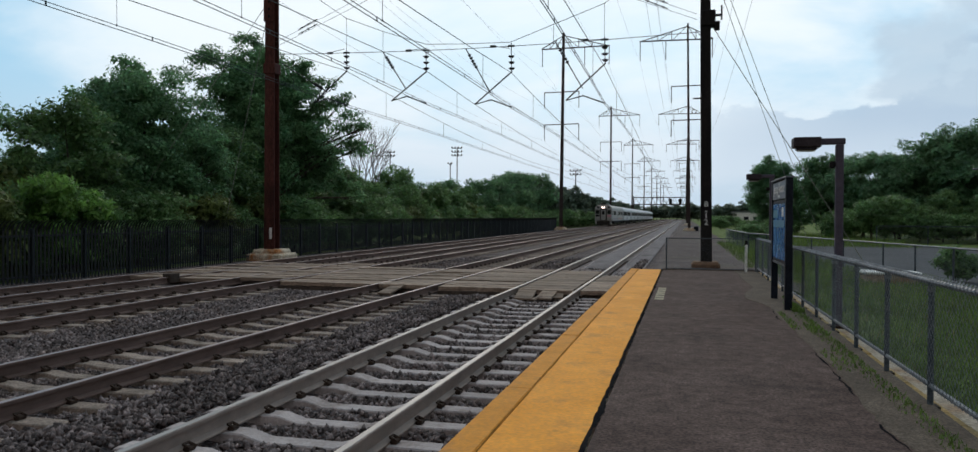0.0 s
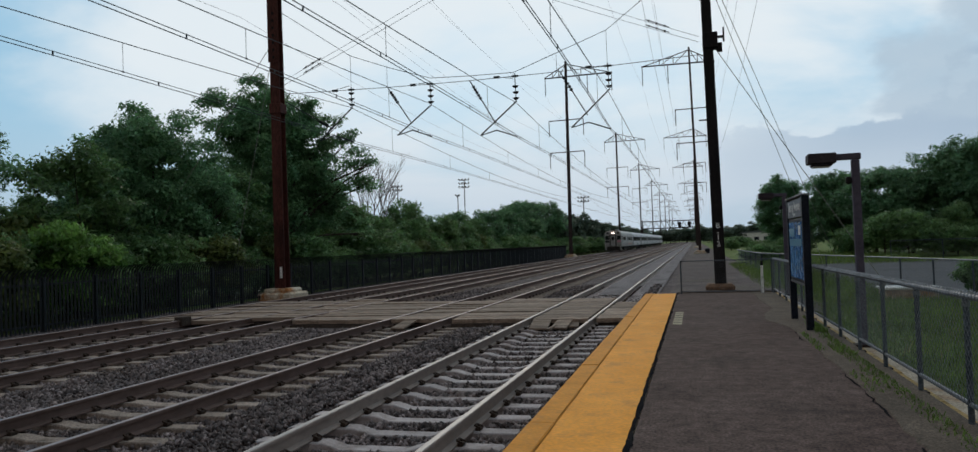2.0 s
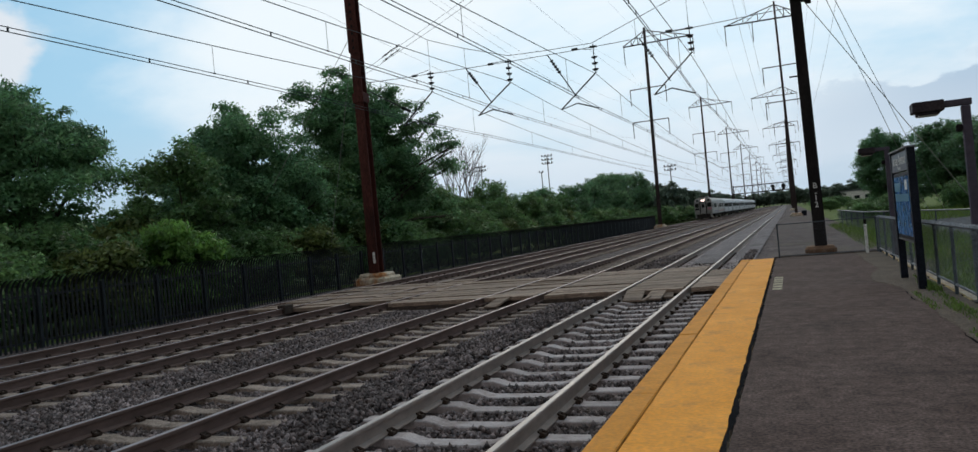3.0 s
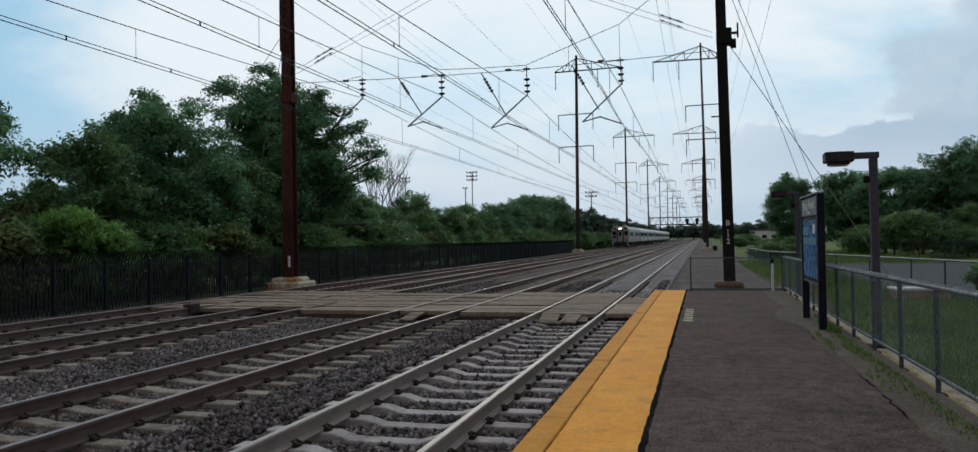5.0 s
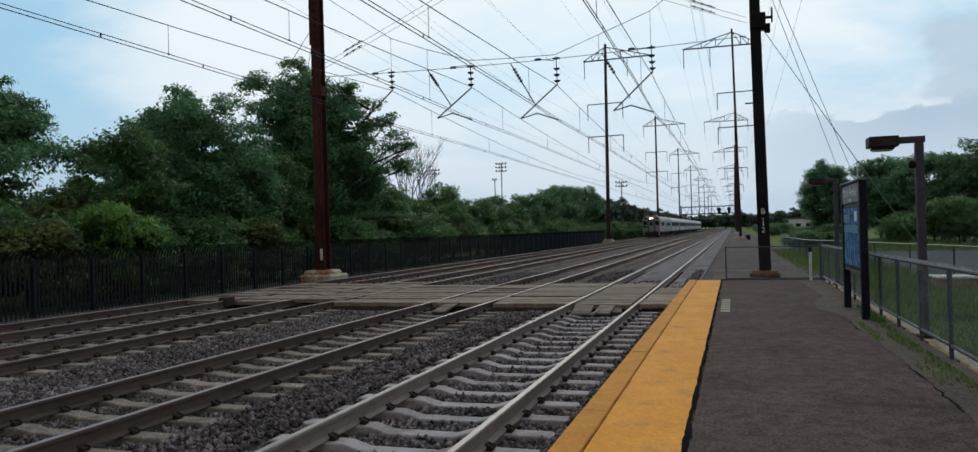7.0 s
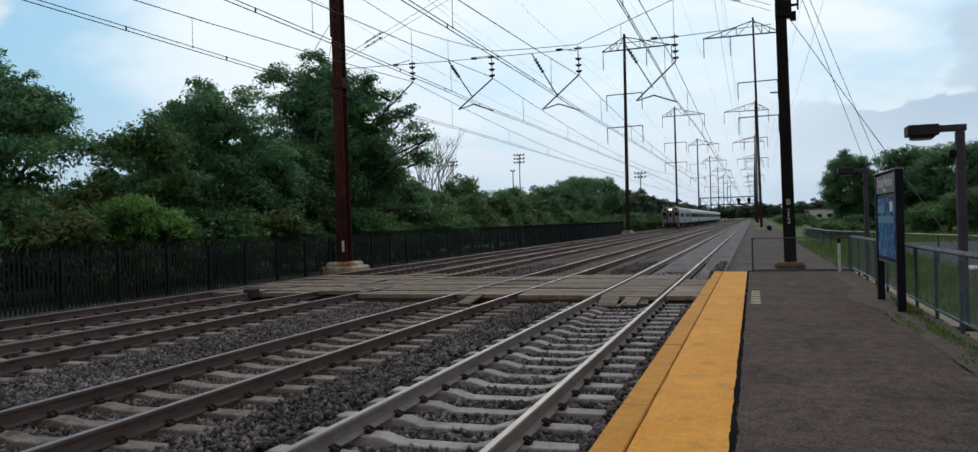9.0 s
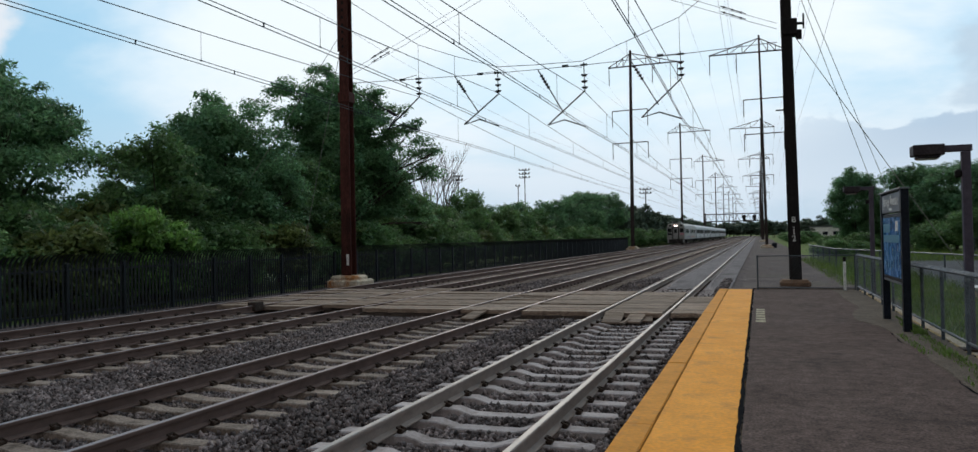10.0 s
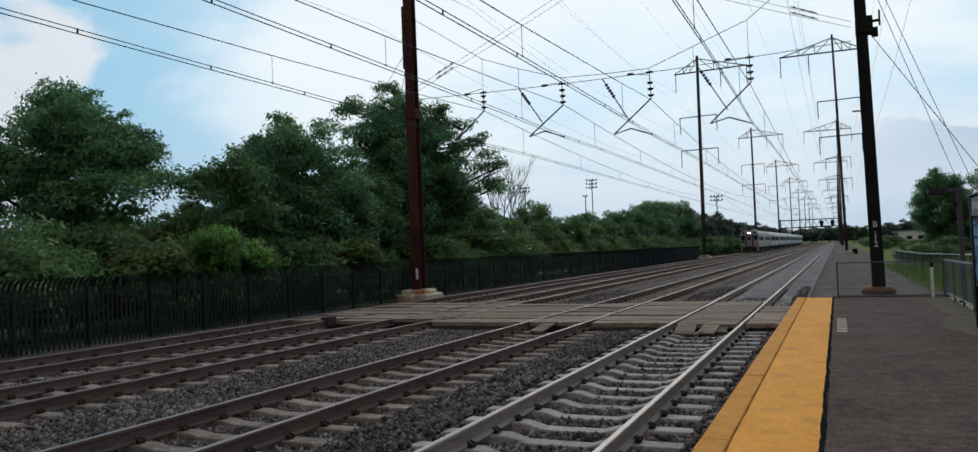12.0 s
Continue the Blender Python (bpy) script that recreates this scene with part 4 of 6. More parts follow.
def cross_span():
    """The span wires between the two near masts with insulators and steady arms over each track."""
    t = thing("cross_span", (0, SPAN_Y, 0), "wire cross-span with insulators hung between two masts", "overhead line")
    part("upper_span_wire", line_bars([(-17.5, 0, 12.4), (-14.1, 0, 10.06), (-12.4, 0, 9.4), (-10.45, 0, 8.75), (-8.75, 0, 8.68), (-6.8, 0, 8.65), (-5.0, 0, 9.28), (-2.95, 0, 10.0), (-1.62, 0, 10.97), (0.8, 0, 12.9)], 0.014), M_WIRE, t)
    low = lambda x: 8.66 - 0.18 * math.cos((x + 8.3) / 9.2 * 1.57)
    xs = [-17.4 + 0.9 * k for k in range(21)]
    part("lower_span_wire", line_bars([(x, 0, low(x)) for x in xs], 0.014), M_WIRE, t)
    for a, b, z0, z1 in ((-17.5, 0.8, 9.0, 17.2), (0.6, -17.5, 9.15, 17.2)):
        for dz in (0.0, 0.42):
            part("cross_stay", line_bars([(a + (b - a) * u / 10, 0, z0 + dz * 0.5 + (z1 - z0 + dz * 0.5) * u / 10 - 0.9 * u / 10 * (1 - u / 10)) for u in range(11)], 0.009), M_WIRE_THIN, t)
            f = 0.06
            disc_string(t, (a + (b - a) * f, 0, z0 + dz * 0.5 + (z1 - z0) * f), (a + (b - a) * (f + 0.05), 0, z0 + dz * 0.5 + (z1 - z0) * (f + 0.05)), 3, 0.05, "stay_insulator")
    for x, zt in ((-14.1, 10.06), (-12.4, 9.4), (-5.0, 9.28), (-2.95, 10.0)):
        part("dropper", line_bars([(x, 0, zt), (x, 0, low(x))], 0.009), M_WIRE, t)
    for i, (x, zb, zc) in enumerate(((-14.1, 7.79, 6.28), (-10.45, 7.61, 6.25), (-6.75, 7.45, 5.98), (-2.93, 7.62, 6.02))):
        arm = part("steady_arm", line_bars([(x + 0.04, 0, zb), (x - 1.55, 0, zc + 0.16), (x - 0.85, 0, zc + 0.33), (x + 0.02, 0, zc)], 0.03, 6), M_WIRE, t, "bent steel steady arm")
        part("suspension_rod", line_bars([(x, 0, low(x) + 0.12), (x, 0, zb + 0.72)], 0.02), M_WIRE, t)
        disc_string(t, (x, 0, zb + 0.75), (x + 0.02, 0, zb), 3, 0.14)
        if i == 0:
            a, b = Vector((-17.3, 0, 8.3)), Vector((x - 0.9, 0, zc + 0.62))
        else:
            a, b = Vector((x - 1.95, 0, low(x - 1.95))), Vector((x - 0.88, 0, zc + 0.62))
        part("diagonal_strut", line_bars([tuple(a), tuple(b)], 0.025, 6), M_WIRE, t)
        f = (0.72, 0.9) if i == 0 else (0.12, 0.45)
        disc_string(t, tuple(a.lerp(b, f[0])), tuple(a.lerp(b, f[1])), 5, 0.085)
        part("anchor_link", line_bars([(x - 0.75, 0, low(x - 0.75) + 0.04), (x - 0.08, 0, zb + 0.95)], 0.014), M_WIRE, t)
        part("clamp", boxes((x - 0.9, x - 0.66, -0.04, 0.04, low(x) - 0.02, low(x) + 0.07)), M_WIRE, t)
        part("clamp", boxes((x - 0.14, x + 0.14, -0.04, 0.04, low(x) - 0.03, low(x) + 0.04)), M_WIRE, t)


cross_span()


def overhead(cx, zc, zm, dip, stagger, phase):
    """Messenger, auxiliary and contact wire over one track, with droppers."""
    t = thing("overhead_line", (cx, 0, 0), "catenary wires with droppers above a track", "overhead line", "overhead lines")

    def run(y):
        """Sideways shift, height of the messenger and height of the contact wire at y."""
        u = ((y - SPAN_Y) % STEP) / STEP
        bow = 4 * u * (1 - u)
        return stagger * min(1.0, bow / 0.5), zm - dip * bow, zc + 0.07 * min(1.0, bow / 0.35)

    mess, con, aux = [], [], []
    for k in range(-12, 48):
        y = SPAN_Y + STEP * k / 12
        x, m, c = run(y)
        mess.append((x, y, m))
        aux.append((x, y, c + 0.095))
        con.append((x, y, c))
    part("messenger_wire", line_bars(mess, 0.013), M_WIRE, t)
    part("auxiliary_wire", line_bars(aux, 0.011), M_WIRE, t)
    part("contact_wire", line_bars(con, 0.012), M_WIRE, t)
    y = -1.75
    while y < 150:
        if 3 < (y - SPAN_Y) % STEP < STEP - 3:
            x, m, c = run(y)
            part("dropper", line_bars([(x, y, m), (x, y, c + 0.095)], 0.008, 4), M_WIRE, t)
            part("clip", boxes((x - 0.014, x + 0.014, y - 0.03, y + 0.03, c + 0.075, c + 0.115)), M_WIRE, t)
        y += 9.3
    y = phase
    while y < 90:
        x, m, c = run(y)
        part("clip", boxes((x - 0.009, x + 0.009, y - 0.02, y + 0.02, c - 0.01, c + 0.11)), M_WIRE, t)
        y += 3.67
    return t


for cx, zc, zm, dip, stag, ph in ((TRACKS[0], 5.99, 7.48, 1.0, 0.15, 3.0), (TRACKS[1] - 0.26, 5.94, 7.40, 0.95, 0.0, 5.5),
                                  (TRACKS[2] + 0.32, 6.24, 7.67, 0.88, 0.0, 3.5), (TRACKS[3], 6.25, 7.80, 1.07, 0.0, 3.55)):
    overhead(cx, zc, zm, dip, stag, ph)


def power_lines():
    """High feeder and signal wires carried by the mast arms."""
    t = thing("feeder_line", (0, 0, 0), "high bare feeder wires strung between the masts", "power line")
    runs = []
    for mx, s in ((-17.5, 1), (0.8, -1)):
        for px in (s * -2.9, s * 6.9, s * 3.36):
            runs.append((mx + px, GROUND + 24.0, 1.6))
        for z in (18.0, 13.2):
            for px in (-2.55, 2.55):
                runs.append((mx + px, GROUND + z, 1.2))
    for x, z, sag in runs:
        pts = []
        for k in range(-1, 4):
            a = 31.5 + STEP * k
            for j in range(10):
                u = j / 10
                pts.append((x, a + STEP * u, z - 4 * sag * u * (1 - u)))
        part("feeder_wire", line_bars(pts, 0.008, 4), M_WIRE_THIN, t)
    # guys of the near masts
    for a, b in (((MAST_R + 0.12, SPAN_Y, 8.9), (6.95, SPAN_Y, -0.66)), ((MAST_R - 0.25, SPAN_Y, 12.3), (8.6, 56.5, -0.6)), ((MAST_R - 0.25, SPAN_Y, 12.75), (9.5, 56.3, -0.6)),
                 ((MAST_L - 0.2, SPAN_Y, 11.0), (-24.5, SPAN_Y - 1.5, 1.0)), ((MAST_L - 0.2, SPAN_Y, 10.6), (-20.6, SPAN_Y + 0.6, 0.5))):
        part("guy_wire", line_bars([a, b], 0.014), M_GUY, t)


power_lines()


def signal_gantry():
    t = thing("signal_gantry", (0, 300, GROUND), "far steel signal gantry spanning all tracks", "signal gantry")
    for z in (6.6, 9.3):
        part("beam", boxes((-19, 1.5, -0.2, 0.2, z, z + 0.35)), M_MAST, t)
    for x in (-19, 1.5):
        part("post", boxes((x - 0.2, x + 0.2, -0.2, 0.2, 0, 10)), M_MAST, t)
    bm = bmesh.new()
    for k in range(10):
        x = -19 + 2.05 * k
        tube(bm, (x, 0, 6.9), (x + 1.0, 0, 9.3), 0.06, n=4)
        tube(bm, (x + 1.0, 0, 9.3), (x + 2.05, 0, 6.9), 0.06, n=4)
    part("lattice", bm, M_MAST, t)
    for x in (-5.2, -1.6):
        bm = bmesh.new()
        tube(bm, (x, -0.3, 8.3), (x, 0.1, 8.3), 0.75, n=14)
        box(bm, x - 0.5, x + 0.5, -0.1, 0.1, 6.9, 7.8)
        part("signal_head", bm, M_BLACKSTEEL, t)


signal_gantry()


# ---- black steel fence ----
def black_fence():
    t = thing("steel_fence", (-18.35, 0, 0), "black steel picket fence with curved spear tops", "fence")
    z0, z1 = -0.62, 1.0
    bm = bmesh.new()
    pts = [(0, z0 + 0.08), (0, z1), (0.03, z1 + 0.10), (0.09, z1 + 0.20), (0.19, z1 + 0.27), (0.27, z1 + 0.30)]
    w = 0.041
    rows = [[bm.verts.new((x + dx, dy, z)) for dx, dy in ((0, -w), (0.025, 0), (0, w))] for x, z in pts]
    for a, b in zip(rows[:-1], rows[1:]):
        for k in range(3):
            bm.faces.new((a[k], a[(k + 1) % 3], b[(k + 1) % 3], b[k]))
    me = bpy.data.meshes.new("picket")
    bm.to_mesh(me)
    bm.free()
    me.materials.append(M_FENCE_BLACK)
    base = np.array([v.co[:] for v in me.vertices])
    polys = [list(p.vertices) for p in me.polygons]
    fv, ff = [], []
    y = 4.0
    n = 0
    while y < 113:
        if n < 290:
            o = new("picket", me)
            o.parent = t
            o.location = (0, y, 0)
        else:
            off = len(fv) * len(base)
            fv.append(base + np.array((0, y, 0)))
            ff += [[i + off for i in p] for p in polys]
        n += 1
        y += 0.145
    tagged(mesh_part("distant_picketing", np.concatenate(fv), ff, M_FENCE_BLACK, t), kind="stuff")
    for z in (z0 + 0.25, z1 - 0.18):
        part("rail", boxes((-0.045, 0.0, 3.9, 113, z, z + 0.05)), M_FENCE_BLACK, t)
    y = 8.2
    pm = None
    while y < 113:
        if pm is None:
            pm = part("post", boxes((-0.06, 0.04, -0.05, 0.05, z0 - 0.1, z1 + 0.05), bevel=0.008), M_FENCE_BLACK, t)
            pm.location = (0, y, 0)
        else:
            o = new("post", pm.data)
            o.parent = t
            o.location = (0, y, 0)
        y += 2.03


black_fence()


# ---- platform furniture ----
def chain_link(parent, a, b, z0, z1, pitch, r=0.0022):
    """Woven wire between two points: two families of slanting wires."""
    a, b = Vector((*a, 0)), Vector((*b, 0))
    length = (b - a).length
    d = (b - a) / length
    h = z1 - z0
    nrm = Vector((-d.y, d.x, 0)) * r * 1.2
    bm = bmesh.new()
    for sgn in (1, -1):
        u = -h if sgn > 0 else 0.0
        end = length if sgn > 0 else length + h
        while u < end:
            s0, s1 = 0.0, h
            if sgn > 0:
                if u < 0:
                    s0 = -u
                s1 = min(h, length - u)
            else:
                if u > length:
                    s0 = u - length
                s1 = min(h, u)
            if s1 - s0 > 0.02:
                p = a + d * (u + sgn * s0) + Vector((0, 0, z0 + s0)) + nrm * sgn
                q = a + d * (u + sgn * s1) + Vector((0, 0, z0 + s1)) + nrm * sgn
                tube(bm, p, q, r, n=3)
            u += pitch
    return part("wire_mesh", bm, M_MESH, parent, "woven diamond wire mesh")


def platform_fence():
    t = thing("chain_link_fence", (0, 0, 0), "galvanised chain-link fence along the platform's back", "fence")
    ys = [7.98 + 1.365 * k for k in range(-9, 11)]
    rise = lambda y: 0.90 + 0.0055 * max(0.0, 21.7 - y)      # the fence climbs a little towards the station
    for y in ys:
        p = part("post", line_bars([(FENCE_X, y, -0.02), (FENCE_X, y, rise(y))], 0.024, 10), M_GALV_OLD, t)
        part("base_plate", boxes((FENCE_X - 0.08, FENCE_X + 0.06, y - 0.06, y + 0.06, -0.02, 0.0)), M_CLIP, p, "rusty base plate")
        part("tie_band", line_bars([(FENCE_X, y, rise(y) - 0.08), (FENCE_X, y, rise(y) - 0.04)], 0.031, 10), M_GALV, p)
    part("top_rail", line_bars([(FENCE_X, ys[0], rise(ys[0])), (FENCE_X, 21.72, rise(21.72))], 0.024, 10), M_GALV, t)
    part("bottom_rail", line_bars([(FENCE_X, ys[0], 0.19), (FENCE_X, 21.72, 0.11)], 0.019, 8), M_GALV, t)
    for y0, y1, pitch in ((-4, 4, 0.09), (4, 10.8, 0.075), (10.8, 16.26, 0.075), (16.26, 21.7, 0.08)):
        chain_link(t, (FENCE_X - 0.03, y0), (FENCE_X - 0.03, y1), 0.15, rise((y0 + y1) / 2) + 0.01, pitch, 0.0021 if 0 < y0 < 10 else 0.0014)
    # barbs of the mesh folded over the top rail
    bm = bmesh.new()
    y = 2.0
    while y < 21.6:
        tube(bm, (FENCE_X - 0.036, y, rise(y)), (FENCE_X + 0.012, y + 0.022, rise(y) + 0.040), 0.0085, n=4)
        y += 0.075
    tagged(part("folded_mesh_top", bm, M_KNUCKLE, t), kind="stuff")
    g = thing("end_barrier", (0, 0, 0), "low chain-link barrier across the platform's end", "fence")
    for x in (-0.27, 2.1):
        part("post", line_bars([(x, 21.85, -0.02), (x, 21.85, 0.92)], 0.019, 8), M_GALV_OLD, g)
    part("top_rail", line_bars([(-0.27, 21.85, 0.90), (2.1, 21.85, 0.90)], 0.012, 8), M_GALV_OLD, g)
    part("bottom_rail", line_bars([(-0.27, 21.85, 0.06), (2.1, 21.85, 0.06)], 0.010, 8), M_GALV_OLD, g)
    chain_link(g, (-0.27, 21.88), (2.1, 21.88), 0.06, 0.91, 0.085, 0.0016)
    k = thing("kerb", (0, 0, 0), "crumbling tan concrete kerb under the fence", "kerb", kind="structure")
    y = -6.0
    j = random.Random(3)
    while y < 21.6:
        part("kerb_stone", boxes((FENCE_X - 0.13, FENCE_X + 0.12, y + 0.008, y + 1.5, -0.3, -0.018 + j.uniform(-0.008, 0.004)), bevel=0.015), M_KERB, k)
        y += 1.51
    w = thing("marker_post", (1.84, 21.72, 0), "white marker post with a black cap", "post")
    part("shaft", line_bars([(0, 0, 0), (0, 0, 0.74)], 0.035, 10), M_WHITE, w)
    part("cap", line_bars([(0, 0, 0.74), (0, 0, 0.86)], 0.038, 10), M_BLACKSTEEL, w, "black cap")


platform_fence()


def lamp(x, y):
    t = thing("platform_lamp", (x, y, 0), "brown square-post platform lamp with a box head, unlit", "street lamp", "platform lamps")
    part("post", boxes((-0.05, 0.05, -0.05, 0.05, -0.03, 2.50), bevel=0.012), M_LAMP, t)
    part("photocell", boxes((-0.125, -0.05, -0.04, 0.04, 2.17, 2.27), bevel=0.02), M_BLACKSTEEL, t, "small dark light sensor")
    part("base_plate", boxes((-0.12, 0.12, -0.12, 0.12, -0.03, 0.0)), M_CLIP, t)
    part("arm", boxes((-0.31, 0.07, -0.045, 0.045, 2.50, 2.585), bevel=0.008), M_LAMP, t)
    h = part("head", boxes((-0.61, -0.25, -0.14, 0.14, 2.46, 2.60), (-0.56, -0.30, -0.12, 0.12, 2.425, 2.46), bevel=0.012), M_LAMP_HEAD, t)
    part("lens", boxes((-0.54, -0.32, -0.10, 0.10, 2.414, 2.4245)), M_LENS, h, "cloudy lens")
    return t


L1 = lamp(2.285, 11.3)
copy_thing(L1, pose(2.36, 20.6, 0))


def text_mesh(body, size, material, parent, m, name="lettering"):
    cu = bpy.data.curves.new(name, "FONT")
    cu.body, cu.size, cu.align_x, cu.extrude = body, size, "CENTER", 0.002
    o = new(name, cu)
    me = bpy.data.meshes.new_from_object(o)
    bpy.data.objects.remove(o)
    me.materials.append(material)
    o = new(name, me)
    o.parent = parent
    o.matrix_basis = m
    return o


def station_sign():
    """A two-post board, its face turned to the platform."""
    t = thing("station_sign", (1.83, 13.85, 0), "dark blue two-post station sign with a blue poster", "sign", rz=0.6)
    for y in (-0.90, 0.90):
        part("post", boxes((-0.055, 0.055, y - 0.06, y + 0.06, -0.02, 2.13), bevel=0.008), M_SIGN_FRAME, t)
    part("header", boxes((-0.045, 0.045, -0.84, 0.84, 1.80, 2.10), bevel=0.005), M_SIGN_HEAD, t, "grey name board")
    part("cap", boxes((-0.07, 0.07, -0.98, 0.98, 2.13, 2.155), bevel=0.004), M_GALV, t, "pale metal cap")
    f = part("poster_frame", boxes((-0.035, 0.04, -0.84, 0.84, 0.72, 1.78), bevel=0.005), M_SIGN_FRAME, t)
    part("lower_trim", boxes((-0.04, 0.045, -0.84, 0.84, 0.685, 0.715)), M_GALV, t)
    p = part("poster", boxes((-0.044, -0.036, -0.76, 0.76, 0.78, 1.72)), M_POSTER, f, "blue poster with pale blocks")
    part("poster_band", boxes((-0.048, -0.0445, -0.70, 0.70, 1.32, 1.44)), M_POSTER_LIGHT, f)
    part("poster_band", boxes((-0.048, -0.0445, 0.1, 0.70, 1.48, 1.62)), M_POSTER_LIGHT, f)
    part("poster_band", boxes((-0.048, -0.0445, -0.62, -0.4, 1.5, 1.66)), M_WHITE, f)
    j = random.Random(5)
    for k in range(6):
        y = -0.6 + k * 0.22
        h = j.uniform(0.1, 0.4)
        part("poster_band", boxes((-0.048, -0.0445, y, y + 0.035, 0.82 + j.uniform(0, 0.1), 0.92 + h)), M_POSTER_LIGHT, f)
    text_mesh("Jersey Avenue", 0.235, M_WHITE, t, Matrix.Translation((-0.047, 0, 1.91)) @ pose(0, 0, 0, 90, 0, -90))
    part("writing_bar", boxes((-0.048, -0.0455, -0.12, 0.12, 1.83, 1.87)), M_WHITE, t)


station_sign()


# ---- beyond the platform fence ----
def lot():
    v = [(8.6, 20.0, -0.585), (60, 20, -0.585), (60, 52, -0.585), (14, 62, -0.585), (3.9, 58, -0.585), (5.0, 41, -0.585), (7.4, 28, -0.585)]
    tagged(mesh_part("parking_lot", v, [list(range(len(v)))], M_LOT), "empty grey asphalt parking lot behind a fence", "parking lot", kind="structure")
    t = thing("boundary_fence", (0, 0, 0), "chain-link fence round the parking lot", "fence")
    line = [Vector((11.2, 11.0, 0)), Vector((8.13, 25.86, 0)), Vector((7.21, 30.35, 0)), Vector((5.79, 37.1, 0)), Vector((3.76, 46.1, 0)), Vector((3.3, 62, 0))]
    for a, b in zip(line[:-1], line[1:]):
        n = max(1, round((b - a).length / 3.0))
        for k in range(n):
            p = a.lerp(b, k / n)
            part("post", line_bars([(p.x, p.y, -0.7), (p.x, p.y, 0.58)], 0.03, 8), M_GALV_OLD, t)
        part("top_rail", line_bars([(a.x, a.y, 0.58), (b.x, b.y, 0.58)], 0.03, 8), M_GALV, t)
        chain_link(t, (a.x, a.y), (b.x, b.y), -0.6, 0.58, 0.11, 0.0016)
    f = thing("boundary_fence", (0, 0, 0), "far chain-link fence at the edge of the woods", "fence")
    for k in range(14):
        x = 14 + 3.2 * k
        part("post", line_bars([(x, 62 - 0.25 * (x - 14), -0.7), (x, 62 - 0.25 * (x - 14), 0.9)], 0.03, 6), M_GALV_OLD, f)
    part("top_rail", line_bars([(14, 62, 0.9), (55.6, 51.6, 0.9)], 0.028, 6), M_GALV_OLD, f)
    chain_link(f, (14, 62), (55.6, 51.6), -0.6, 0.9, 0.16, 0.002)
    b = thing("drain_box", (6.6, 26.9, -0.62), "pale concrete drain box in the grass", "drain")
    part("walls", boxes((-0.75, -0.62, -0.5, 0.5, 0, 0.32), (0.62, 0.75, -0.5, 0.5, 0, 0.32), (-0.62, 0.62, 0.38, 0.5, 0, 0.32), (-0.62, 0.62, -0.5, -0.38, 0, 0.32)), M_CONC, b)
    part("slab", boxes((-0.82, 0.82, -0.56, 0.56, 0.32, 0.40), bevel=0.02), M_WHITE, b)
    o = thing("small_sign", (8.42, 24.5, 0.3), "small orange sign on the parking lot fence", "sign", rz=-102)
    part("panel", boxes((-0.2, 0.2, -0.01, 0.01, -0.25, 0.25), bevel=0.004), plain("orange_sheet", (0.75, 0.16, 0.03), 0.5), o)
    h = thing("warehouse", (20, 262, GROUND), "far low white warehouse beyond the line", "building")
    part("wall", boxes((-5, 5, 0, 25, 0, 3.6)), M_WHITE, h)
    part("roof", boxes((-5.2, 5.2, -0.2, 25, 3.6, 4.0)), M_GALV, h)
    for k in range(3):
        part("window", boxes((-4.3 + 3 * k, -2.8 + 3 * k, -0.06, -0.01, 1.2, 2.2)), M_SIGN_FRAME, h)
    s = thing("street_light", (21.6, 60.0, GROUND), "grey street light with a cobra head arm", "street lamp")
    part("pole", line_bars([(0, 0, -0.1), (0, 0, 5.3)], 0.08, 8), M_GALV_OLD, s)
    part("arm", line_bars([(0, 0, 5.22), (-1.25, 0, 5.45)], 0.04, 6), M_GALV_OLD, s)
    part("head", boxes((-1.95, -1.2, -0.14, 0.14, 5.38, 5.52), bevel=0.04), M_GALV, s)

    r = thing("relay_box", (1.75, 110, GROUND), "small dark metal relay box beside a mast", "relay box")
    part("body", boxes((-0.3, 0.3, -0.25, 0.25, -0.1, 0.68), bevel=0.015), M_SIGN_FRAME, r)
    part("lid", boxes((-0.34, 0.34, -0.29, 0.29, 0.68, 0.74), bevel=0.015), M_GALV_OLD, r)


lot()


def floodlights():
    for x, z, rows in ((-50.95, 17.3, 3), (-67.5, 16.6, 2), (-52.6, 13.7, 1), (-23.4, 11.8, 2)):
        t = thing("floodlight_mast", (x, 170, GROUND), "far grey sports field floodlight mast", "floodlight", "field floodlights")
        part("pole", line_bars([(0, 0, 0), (0, 0, z - GROUND)], 0.11, 8), M_MAST, t)
        for r in range(rows):
            zz = z - GROUND - 0.2 - 0.85 * r
            w = 1.15 if rows > 1 else 0.4
            part("crossbar", boxes((-w, w, -0.07, 0.07, zz - 0.06, zz + 0.06)), M_MAST, t)
            for k in range(4 if rows > 1 else 2):
                px = -w + 2 * w * k / (3 if rows > 1 else 1)
                bm = bmesh.new()
                tube(bm, (px, -0.35, zz + 0.2), (px, 0.1, zz + 0.3), 0.21, 0.12, n=8)
                part("lamp", bm, M_GALV, t)


floodlights()


